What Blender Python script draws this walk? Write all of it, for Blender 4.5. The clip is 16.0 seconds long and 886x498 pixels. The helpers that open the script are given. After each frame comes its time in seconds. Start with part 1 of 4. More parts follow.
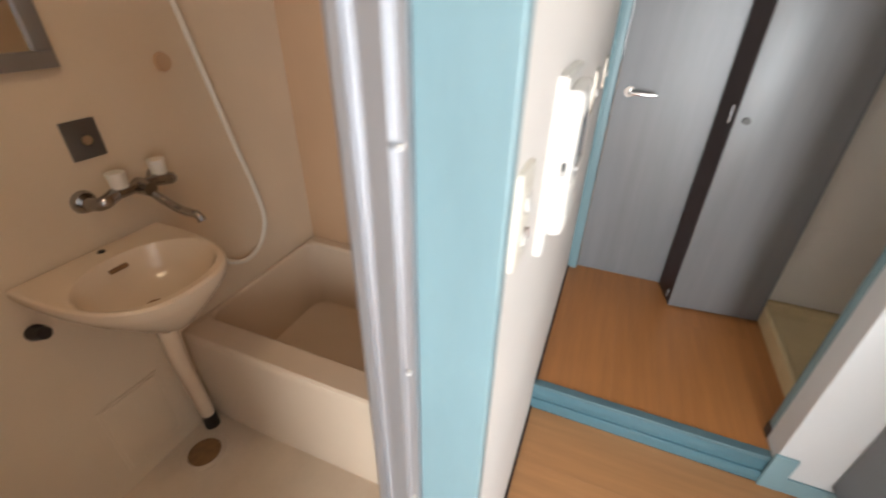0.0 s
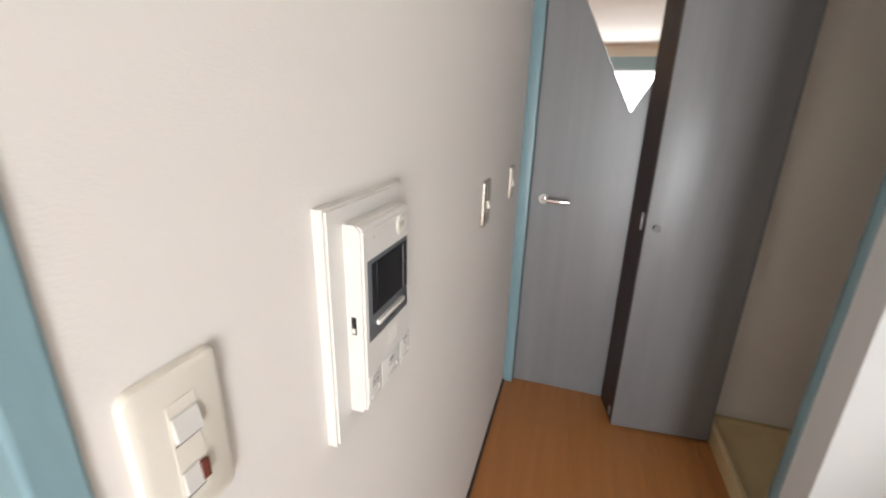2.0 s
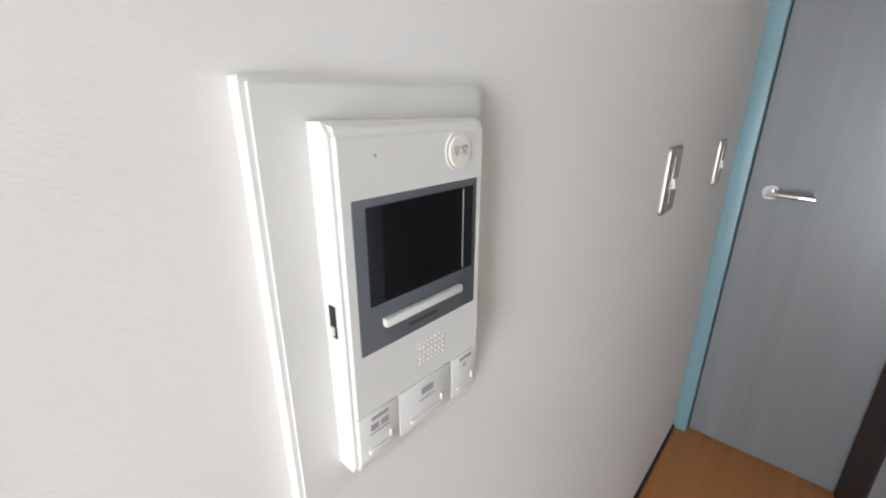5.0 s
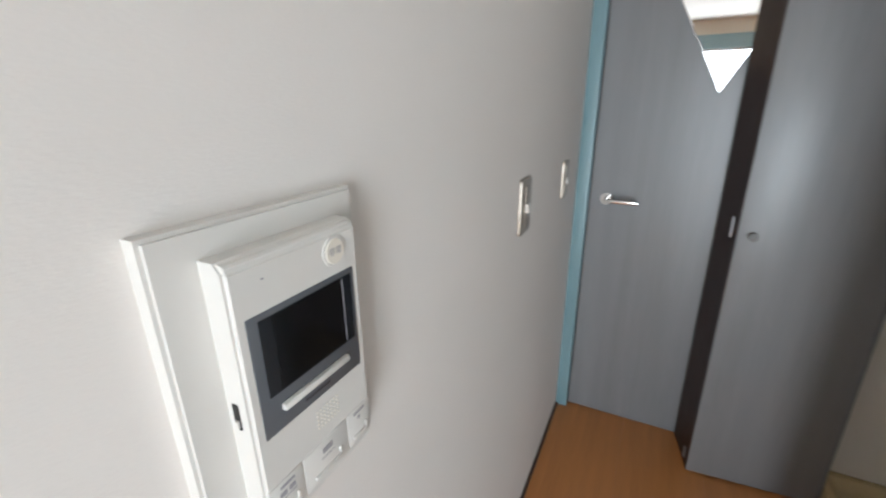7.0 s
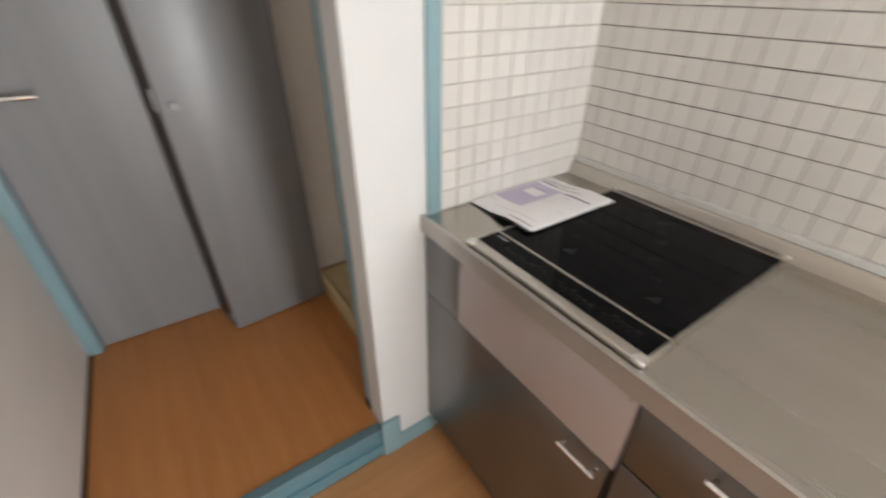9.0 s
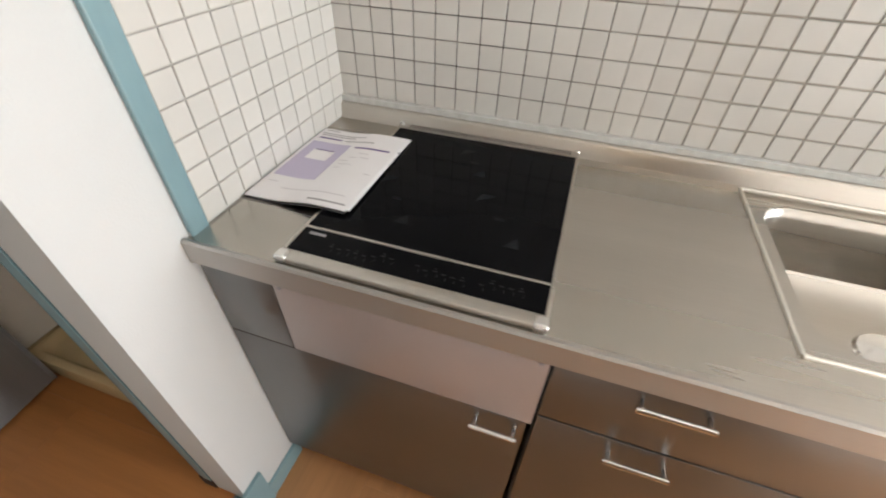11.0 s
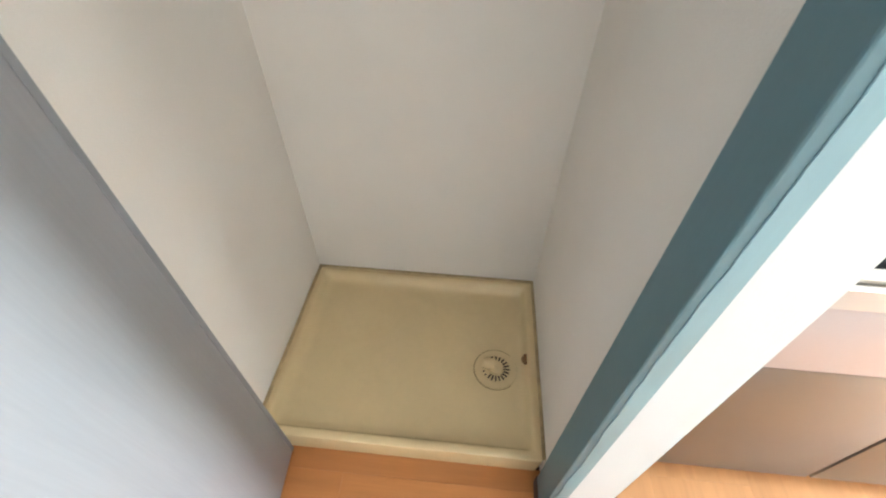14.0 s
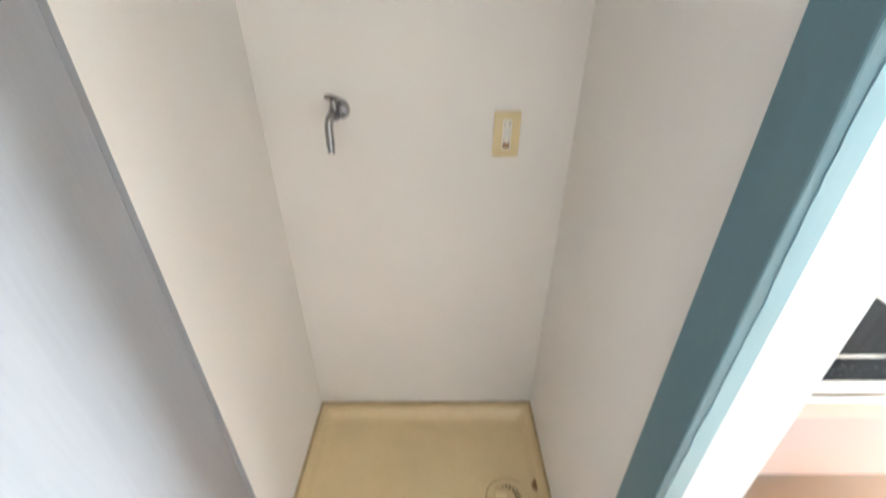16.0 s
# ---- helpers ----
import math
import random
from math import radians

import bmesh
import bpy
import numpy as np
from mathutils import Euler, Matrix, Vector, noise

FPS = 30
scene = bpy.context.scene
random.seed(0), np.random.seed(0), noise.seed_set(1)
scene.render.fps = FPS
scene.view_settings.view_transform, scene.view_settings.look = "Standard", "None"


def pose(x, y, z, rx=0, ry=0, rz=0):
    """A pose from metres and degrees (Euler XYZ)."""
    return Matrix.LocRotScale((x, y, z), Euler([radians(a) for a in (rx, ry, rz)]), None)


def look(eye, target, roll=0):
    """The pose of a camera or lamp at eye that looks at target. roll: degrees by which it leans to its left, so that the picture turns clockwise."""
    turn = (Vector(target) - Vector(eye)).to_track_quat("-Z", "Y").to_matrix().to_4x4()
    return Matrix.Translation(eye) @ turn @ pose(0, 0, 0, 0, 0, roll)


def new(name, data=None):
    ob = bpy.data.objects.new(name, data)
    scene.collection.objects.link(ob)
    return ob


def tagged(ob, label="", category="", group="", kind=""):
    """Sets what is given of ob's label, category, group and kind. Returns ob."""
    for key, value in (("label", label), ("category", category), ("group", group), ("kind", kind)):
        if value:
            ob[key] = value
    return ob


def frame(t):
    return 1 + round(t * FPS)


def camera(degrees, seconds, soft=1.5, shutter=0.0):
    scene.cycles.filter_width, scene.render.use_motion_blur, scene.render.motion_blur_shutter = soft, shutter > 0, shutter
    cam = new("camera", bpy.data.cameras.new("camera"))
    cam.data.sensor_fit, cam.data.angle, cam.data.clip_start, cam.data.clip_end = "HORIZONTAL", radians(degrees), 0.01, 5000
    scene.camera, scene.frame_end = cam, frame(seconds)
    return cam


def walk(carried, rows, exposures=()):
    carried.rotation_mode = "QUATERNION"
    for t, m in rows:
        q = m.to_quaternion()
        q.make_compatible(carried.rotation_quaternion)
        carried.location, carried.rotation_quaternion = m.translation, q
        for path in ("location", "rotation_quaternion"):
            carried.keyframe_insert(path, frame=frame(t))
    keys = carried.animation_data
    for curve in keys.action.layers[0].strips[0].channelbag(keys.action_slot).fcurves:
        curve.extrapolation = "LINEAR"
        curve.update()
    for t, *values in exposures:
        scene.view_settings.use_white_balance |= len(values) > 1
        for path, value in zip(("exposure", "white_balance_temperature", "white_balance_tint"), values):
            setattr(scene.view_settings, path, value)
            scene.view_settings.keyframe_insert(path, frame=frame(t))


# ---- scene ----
cam = camera(93.7, 16.0, soft=2.0, shutter=0.5)
PATH = [
    (0, (0.084, 0.281, 1.393), (-0.553, 1.864, 0.349), 0.9),
    (0.3, (0.172, 0.275, 1.408), (-0.386, 1.933, 0.44), 1.5),
    (0.5, (0.219, 0.282, 1.401), (-0.309, 1.992, 0.508), 1.3),
    (1, (0.276, 0.34, 1.406), (-0.158, 2.136, 0.64), 1.0),
    (1.5, (0.269, 0.454, 1.4), (-0.164, 2.284, 0.719), 1.3),
    (2, (0.245, 0.563, 1.397), (-0.319, 2.373, 0.76), 1.6),
    (2.5, (0.245, 0.66, 1.384), (-0.555, 2.383, 0.758), 1.5),
    (3, (0.244, 0.753, 1.341), (-0.747, 2.369, 0.704), 1.6),
    (3.5, (0.229, 0.795, 1.31), (-0.923, 2.295, 0.658), 1.6),
    (3.7, (0.232, 0.806, 1.292), (-0.989, 2.25, 0.64), 0.7),
    (5.8, (0.228, 0.814, 1.287), (-1.044, 2.208, 0.624), 0.1),
    (6, (0.229, 0.811, 1.297), (-1.006, 2.242, 0.642), -0.1),
    (6.5, (0.242, 0.813, 1.336), (-0.835, 2.369, 0.687), -0.3),
    (7, (0.27, 0.786, 1.371), (-0.584, 2.473, 0.718), -0.6),
    (7.5, (0.307, 0.755, 1.381), (-0.209, 2.56, 0.692), -0.7),
    (8, (0.375, 0.726, 1.377), (0.284, 2.572, 0.613), -0.2),
    (8.5, (0.428, 0.693, 1.366), (0.904, 2.405, 0.447), 0.2),
    (9, (0.519, 0.689, 1.309), (1.476, 2.082, 0.24), 0.5),
    (9.2, (0.555, 0.648, 1.302), (1.67, 1.901, 0.212), 1.2),
    (11.3, (0.655, 1.018, 1.281), (2.085, 1.436, -0.054), 1.4),
    (11.5, (0.666, 1.089, 1.288), (2.098, 1.498, -0.047), 1.2),
    (12, (0.657, 1.272, 1.303), (2.091, 1.658, -0.037), 1.2),
    (12.5, (0.648, 1.5, 1.305), (2.065, 1.798, -0.075), 2.3),
    (13, (0.606, 1.669, 1.325), (2.022, 1.961, -0.057), 1.1),
    (13.5, (0.598, 1.807, 1.301), (1.989, 2.01, -0.121), 1.0),
    (14, (0.564, 1.903, 1.288), (1.954, 2.02, -0.136), 0.9),
    (14.5, (0.549, 1.996, 1.314), (1.93, 2.025, -0.132), 1.2),
    (15, (0.527, 2.01, 1.33), (1.954, 2.009, -0.072), 0.2),
    (15.5, (0.516, 2.008, 1.364), (2.019, 1.982, 0.042), 0.2),
    (16, (0.498, 2.002, 1.444), (2.217, 1.989, 0.423), 0.2),
]
# exposure in stops, white balance in kelvin and tint
EXPOSURE = [
    (0.0, 0.1, 6350, 9), (0.5, 0.0, 6600, 11), (1.0, -0.1, 6650, 11), (1.7, -0.2, 6600, 11), (2.3, -0.25, 6300, 10), (3.0, -0.22, 6000, 8),
    (6.5, -0.25, 5950, 7), (7.0, -0.35, 5950, 6), (7.6, -0.33, 6200, 6), (8.2, -0.25, 6600, 10), (9.0, -0.22, 6600, 10),
    (11.3, -0.08, 6500, 8), (12.0, 0.08, 6500, 8), (12.5, 0.5, 6400, 8), (13.0, 1.15, 6000, 4), (13.5, 1.65, 5850, 2),
    (14.0, 1.97, 5750, 1), (15.0, 2.1, 5700, 1.5), (16.0, 2.25, 5700, 3),
]
walk(cam, [(t, look(eye, target, roll)) for t, eye, target, roll in PATH], EXPOSURE)

# ---- light ----
world = bpy.data.worlds.new("world")
scene.world = world
world.use_nodes = True
wn = world.node_tree
sky = wn.nodes.new("ShaderNodeTexSky")
sky.sky_type, sky.sun_disc = "NISHITA", False
sky.sun_elevation, sky.sun_rotation = radians(42), radians(215)
wn.links.new(sky.outputs[0], wn.nodes["Background"].inputs[0])
wn.nodes["Background"].inputs[1].default_value = 0.12


def area_lamp(name, m, sx, sy, watts, colour):
    d = bpy.data.lights.new(name, "AREA")
    d.shape, d.size, d.size_y, d.energy, d.color = "RECTANGLE", sx, sy, watts, colour
    ob = new(name, d)
    ob.matrix_world = m
    return ob


# daylight through an assumed, unseen entrance behind the walker and the far room's window
area_lamp("rear_daylight", look((1.16, -1.70, 0.80), (0.45, 1.6, 0.75)), 0.74, 1.86, 102, (0.94, 0.975, 1.0))
area_lamp("window_daylight", look((0.5, 6.55, 1.3), (0.5, 2.5, 1.1)), 1.7, 1.2, 45, (0.95, 0.98, 1.0))
# warm lamp of the bathroom
area_lamp("bath_lamp_light", look((-0.62, 0.55, 2.02), (-0.62, 0.55, 0)), 0.18, 0.18, 2.5, (1.0, 0.74, 0.48))

# ---- materials ----
KZ = -0.132      # kitchen floor; the corridor floor is at 0
CEIL = 2.28


def material(name, base, rough=0.6, metal=0.0, vary=0.06, scale=6.0, bump=0.0, bump_scale=200.0,
             stretch=(1, 1, 1), dirt=0.0, dirt_colour=(0.2, 0.15, 0.1), per_piece=0.0, coat=0.0, rough_vary=0.08):
    m = bpy.data.materials.new(name)
    m.use_nodes = True
    nt = m.node_tree
    p = nt.nodes["Principled BSDF"]
    p.inputs["Roughness"].default_value, p.inputs["Metallic"].default_value = rough, metal
    p.inputs["Coat Weight"].default_value = coat
    tc = nt.nodes.new("ShaderNodeTexCoord")
    mp = nt.nodes.new("ShaderNodeMapping")
    mp.inputs["Scale"].default_value = stretch
    nt.links.new(tc.outputs["Object"], mp.inputs[0])
    big = nt.nodes.new("ShaderNodeTexNoise")
    big.inputs["Scale"].default_value, big.inputs["Detail"].default_value = scale, 6
    nt.links.new(mp.outputs[0], big.inputs["Vector"])
    fine = nt.nodes.new("ShaderNodeTexNoise")
    fine.inputs["Scale"].default_value, fine.inputs["Detail"].default_value = bump_scale, 3
    nt.links.new(mp.outputs[0], fine.inputs["Vector"])
    ramp = nt.nodes.new("ShaderNodeMapRange")
    ramp.inputs["From Min"].default_value, ramp.inputs["From Max"].default_value = 0.3, 0.7
    ramp.inputs["To Min"].default_value, ramp.inputs["To Max"].default_value = 1 - vary, 1 + vary
    nt.links.new(big.outputs["Fac"], ramp.inputs["Value"])
    hsv = nt.nodes.new("ShaderNodeHueSaturation")
    hsv.inputs["Color"].default_value = (*base, 1)
    value = ramp.outputs[0]
    ramp2 = nt.nodes.new("ShaderNodeMapRange")
    ramp2.inputs["To Min"].default_value, ramp2.inputs["To Max"].default_value = 1 - vary * 0.6, 1 + vary * 0.6
    nt.links.new(fine.outputs["Fac"], ramp2.inputs["Value"])
    mul = nt.nodes.new("ShaderNodeMath")
    mul.operation = "MULTIPLY"
    nt.links.new(value, mul.inputs[0])
    nt.links.new(ramp2.outputs[0], mul.inputs[1])
    value = mul.outputs[0]
    if per_piece:
        info = nt.nodes.new("ShaderNodeObjectInfo")
        r3 = nt.nodes.new("ShaderNodeMapRange")
        r3.inputs["To Min"].default_value, r3.inputs["To Max"].default_value = 1 - per_piece, 1 + per_piece
        nt.links.new(info.outputs["Random"], r3.inputs["Value"])
        m2 = nt.nodes.new("ShaderNodeMath")
        m2.operation = "MULTIPLY"
        nt.links.new(value, m2.inputs[0])
        nt.links.new(r3.outputs[0], m2.inputs[1])
        value = m2.outputs[0]
    nt.links.new(value, hsv.inputs["Value"])
    colour = hsv.outputs[0]
    if dirt:
        spots = nt.nodes.new("ShaderNodeTexNoise")
        spots.inputs["Scale"].default_value, spots.inputs["Detail"].default_value = scale * 1.7, 8
        nt.links.new(mp.outputs[0], spots.inputs["Vector"])
        r4 = nt.nodes.new("ShaderNodeMapRange")
        r4.inputs["From Min"].default_value, r4.inputs["From Max"].default_value = 0.55, 0.8
        r4.inputs["To Max"].default_value = dirt
        nt.links.new(spots.outputs["Fac"], r4.inputs["Value"])
        mix = nt.nodes.new("ShaderNodeMix")
        mix.data_type = "RGBA"
        nt.links.new(r4.outputs[0], mix.inputs[0])
        nt.links.new(colour, mix.inputs[6])
        mix.inputs[7].default_value = (*dirt_colour, 1)
        colour = mix.outputs[2]
    nt.links.new(colour, p.inputs["Base Color"])
    if rough_vary:
        r5 = nt.nodes.new("ShaderNodeMapRange")
        r5.inputs["To Min"].default_value, r5.inputs["To Max"].default_value = max(0.02, rough - rough_vary), min(1, rough + rough_vary)
        nt.links.new(big.outputs["Fac"], r5.inputs["Value"])
        nt.links.new(r5.outputs[0], p.inputs["Roughness"])
    if bump:
        b = nt.nodes.new("ShaderNodeBump")
        b.inputs["Strength"].default_value, b.inputs["Distance"].default_value = bump, 0.002
        nt.links.new(fine.outputs["Fac"], b.inputs["Height"])
        nt.links.new(b.outputs[0], p.inputs["Normal"])
    return m


def emitter(name, colour, strength):
    m = bpy.data.materials.new(name)
    m.use_nodes = True
    p = m.node_tree.nodes["Principled BSDF"]
    p.inputs["Base Color"].default_value = (*colour, 1)
    p.inputs["Emission Color"].default_value = (*colour, 1)
    p.inputs["Emission Strength"].default_value = strength
    return m


def glass(name, tint=(1, 1, 1), rough=0.0):
    m = bpy.data.materials.new(name)
    m.use_nodes = True
    p = m.node_tree.nodes["Principled BSDF"]
    p.inputs["Base Color"].default_value = (*tint, 1)
    p.inputs["Transmission Weight"].default_value, p.inputs["Roughness"].default_value, p.inputs["IOR"].default_value = 1.0, rough, 1.45
    return m


# Teal of the threshold risers, darker than the other trim.
SILL_TEAL = material("threshold_riser_teal", (0.10, 0.205, 0.25), 0.3, vary=0.12, scale=7, bump=0.2, bump_scale=90, stretch=(0.25, 1, 1), dirt=0.2, dirt_colour=(0.05, 0.10, 0.12))
WALLPAPER = material("wallpaper", (0.76, 0.717, 0.675), 0.85, vary=0.025, scale=3, bump=0.12, bump_scale=520, stretch=(1, 0.3, 1), dirt=0.05, dirt_colour=(0.55, 0.47, 0.38))
ALCOVE = material("alcove_wallpaper", (0.79, 0.74, 0.675), 0.9, vary=0.025, scale=3, bump=0.3, bump_scale=300, dirt=0.05, dirt_colour=(0.55, 0.47, 0.38))
WHITE_WALL = material("white_wall", (0.655, 0.658, 0.655), 0.85, vary=0.02, scale=4, bump=0.25, bump_scale=240)
CEILING = material("ceiling_paper", (0.82, 0.79, 0.74), 0.9, vary=0.02, scale=3, bump=0.2)
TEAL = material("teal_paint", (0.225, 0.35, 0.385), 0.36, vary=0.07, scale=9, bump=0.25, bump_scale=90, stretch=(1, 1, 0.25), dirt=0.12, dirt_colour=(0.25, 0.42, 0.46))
# Jamb's dark paint; also puts shade into the threshold top's colour.
DARK_TEAL = material("dark_teal_and_shade", (0.105, 0.185, 0.215), 0.4, vary=0.08, scale=7, bump=0.2, bump_scale=90, stretch=(1, 1, 0.25))
GREY_WOOD = material("grey_wood", (0.218, 0.218, 0.226), 0.33, vary=0.13, scale=5, bump=0.06, bump_scale=120, stretch=(1.6, 1.6, 0.09), rough_vary=0.05)
BROWN_EDGE = material("brown_edging", (0.038, 0.018, 0.013), 0.5, vary=0.1, scale=20)
PLANK = material("floor_plank", (0.46, 0.19, 0.06), 0.36, vary=0.12, scale=16, bump=0.08, bump_scale=140, stretch=(1.5, 0.09, 1.5), per_piece=0.06, rough_vary=0.06)
KPLANK = material("kitchen_plank", (0.47, 0.23, 0.095), 0.36, vary=0.12, scale=16, bump=0.08, bump_scale=140, stretch=(0.09, 1.5, 1.5), per_piece=0.06, rough_vary=0.06)
GAP = material("dark_gap", (0.05, 0.03, 0.02), 0.9)
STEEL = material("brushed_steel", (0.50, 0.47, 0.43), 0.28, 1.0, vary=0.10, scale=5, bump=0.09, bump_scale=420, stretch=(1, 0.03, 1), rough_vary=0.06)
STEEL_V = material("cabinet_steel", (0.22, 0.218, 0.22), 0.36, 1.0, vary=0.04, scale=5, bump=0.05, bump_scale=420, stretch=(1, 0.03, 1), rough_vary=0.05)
EDGE_STEEL = material("rolled_steel_edge", (0.50, 0.48, 0.46), 0.5, 1.0, vary=0.06, scale=6, bump=0.06, bump_scale=420, stretch=(1, 0.03, 1))
DULL_METAL = material("dull_metal", (0.13, 0.125, 0.12), 0.42, 1.0, vary=0.03)
CHROME = material("chrome", (0.78, 0.77, 0.76), 0.1, 1.0, vary=0.01, rough_vary=0.03)
ALU = material("aluminium", (0.52, 0.52, 0.54), 0.42, 0.75, vary=0.04, scale=12, stretch=(1, 1, 0.05), bump=0.05)
IVORY = material("ivory_plastic", (0.76, 0.71, 0.62), 0.38, vary=0.015, scale=10)
CREAM_PLATE = material("cream_plate", (0.68, 0.55, 0.29), 0.4, vary=0.02, scale=10)
WHITE_PLASTIC = material("white_plastic", (0.69, 0.665, 0.625), 0.4, vary=0.015, scale=10)
GREY_PLASTIC = material("grey_plastic", (0.105, 0.11, 0.12), 0.4, vary=0.03, scale=30)
GREY_PLASTIC_LIGHT = material("grey_edge_strip", (0.20, 0.205, 0.215), 0.4, vary=0.05, scale=20)
BLACK_GLASS = material("black_glass", (0.004, 0.004, 0.005), 0.07, vary=0.1, scale=3, rough_vary=0.03)
BLACK_GLASS.node_tree.nodes["Principled BSDF"].inputs["Specular IOR Level"].default_value = 0.06
SCREEN = material("dark_screen", (0.004, 0.004, 0.005), 0.12, vary=0.05, rough_vary=0.02)
PRINT = material("dark_print", (0.06, 0.055, 0.06), 0.6)
GREY_PRINT = material("grey_print", (0.32, 0.30, 0.32), 0.6)
TRAY = material("tray_plastic", (0.72, 0.56, 0.315), 0.14, vary=0.05, scale=4, bump=0.04, bump_scale=50, dirt=0.15, dirt_colour=(0.40, 0.28, 0.12), rough_vary=0.08)
TILE = material("white_tile", (0.665, 0.64, 0.605), 0.16, vary=0.02, scale=12, per_piece=0.035, rough_vary=0.05)
CLEAN_GROUT = material("clean_grout", (0.50, 0.47, 0.43), 0.9, vary=0.1, scale=7, bump=0.3)
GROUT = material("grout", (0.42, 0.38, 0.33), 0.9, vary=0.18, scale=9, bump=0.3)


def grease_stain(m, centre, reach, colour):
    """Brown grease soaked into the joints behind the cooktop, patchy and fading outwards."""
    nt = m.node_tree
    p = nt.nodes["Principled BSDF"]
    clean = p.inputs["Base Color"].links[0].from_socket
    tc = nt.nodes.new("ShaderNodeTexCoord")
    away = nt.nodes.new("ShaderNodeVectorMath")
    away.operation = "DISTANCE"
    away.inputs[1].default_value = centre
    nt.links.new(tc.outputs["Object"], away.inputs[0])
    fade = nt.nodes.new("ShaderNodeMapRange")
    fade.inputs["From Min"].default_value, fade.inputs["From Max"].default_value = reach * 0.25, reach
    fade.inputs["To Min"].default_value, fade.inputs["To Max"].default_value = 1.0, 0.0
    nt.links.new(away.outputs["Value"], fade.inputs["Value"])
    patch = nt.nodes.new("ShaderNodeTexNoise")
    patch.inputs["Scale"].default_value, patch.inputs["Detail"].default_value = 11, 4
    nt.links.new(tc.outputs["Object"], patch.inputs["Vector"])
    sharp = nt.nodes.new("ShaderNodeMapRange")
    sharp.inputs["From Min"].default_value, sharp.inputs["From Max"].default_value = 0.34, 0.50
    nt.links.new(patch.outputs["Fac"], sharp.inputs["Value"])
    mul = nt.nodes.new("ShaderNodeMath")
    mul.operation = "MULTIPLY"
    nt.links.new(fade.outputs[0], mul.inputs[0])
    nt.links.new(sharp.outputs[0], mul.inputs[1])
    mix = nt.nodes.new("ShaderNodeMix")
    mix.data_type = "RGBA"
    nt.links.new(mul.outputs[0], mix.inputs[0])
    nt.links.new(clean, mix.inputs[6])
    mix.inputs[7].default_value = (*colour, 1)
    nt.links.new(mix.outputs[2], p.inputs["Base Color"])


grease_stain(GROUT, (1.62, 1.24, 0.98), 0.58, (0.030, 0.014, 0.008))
PAPER = material("paper", (0.86, 0.84, 0.86), 0.7, vary=0.015, scale=15)
LILAC = material("lilac_print", (0.56, 0.51, 0.67), 0.6, vary=0.03)
PURPLE = material("purple_print", (0.10, 0.045, 0.22), 0.6)
BATH_WALL = material("bath_panel", (0.70, 0.56, 0.41), 0.3, vary=0.03, scale=3, rough_vary=0.05)
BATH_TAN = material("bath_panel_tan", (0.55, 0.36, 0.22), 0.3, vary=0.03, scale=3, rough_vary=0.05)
CERAMIC = material("cream_ceramic", (0.72, 0.58, 0.44), 0.16, vary=0.02, scale=4, rough_vary=0.05)
BATH_FLOOR = material("bath_floor", (0.62, 0.50, 0.38), 0.4, vary=0.05, scale=5, dirt=0.2, dirt_colour=(0.4, 0.27, 0.15), bump=0.2, bump_scale=60)
RUBBER = material("black_rubber", (0.012, 0.01, 0.01), 0.6)
MIRROR = material("mirror", (0.85, 0.86, 0.86), 0.02, 1.0, vary=0.0, rough_vary=0)
RUST = material("rusty_brown", (0.23, 0.12, 0.05), 0.7, vary=0.2, scale=30)
CLEAR = glass("clear_glass")
ROOM_WALL = material("room_wall", (0.78, 0.68, 0.55), 0.85, vary=0.02, scale=3)
DAY = emitter("daylight_backdrop", (0.95, 0.98, 1.0), 2.0)
LAMP_GLOW = emitter("lamp_glow", (1.0, 0.85, 0.65), 2.0)

# ---- builders ----
ORIGIN = {}


def box(bm, x0, x1, y0, y1, z0, z1, bevel=0.0, segments=2):
    vs = [bm.verts.new((x, y, z)) for x in (x0, x1) for y in (y0, y1) for z in (z0, z1)]
    fs = [bm.faces.new([vs[i] for i in f]) for f in ((0, 1, 3, 2), (4, 6, 7, 5), (0, 4, 5, 1), (2, 3, 7, 6), (0, 2, 6, 4), (1, 5, 7, 3))]
    if bevel:
        bmesh.ops.bevel(bm, geom=list({e for f in fs for e in f.edges}), offset=bevel, segments=segments, affect="EDGES", profile=0.5)
    return bm


def rod(bm, a, b, r0, r1=None, sides=20):
    """A closed round bar from a to b."""
    a, b = Vector(a), Vector(b)
    turn = (b - a).to_track_quat("Z", "Y").to_matrix().to_4x4()
    bmesh.ops.create_cone(bm, cap_ends=True, segments=sides, radius1=r0, radius2=r0 if r1 is None else r1, depth=(b - a).length,
                          matrix=Matrix.Translation((a + b) / 2) @ turn)
    return bm


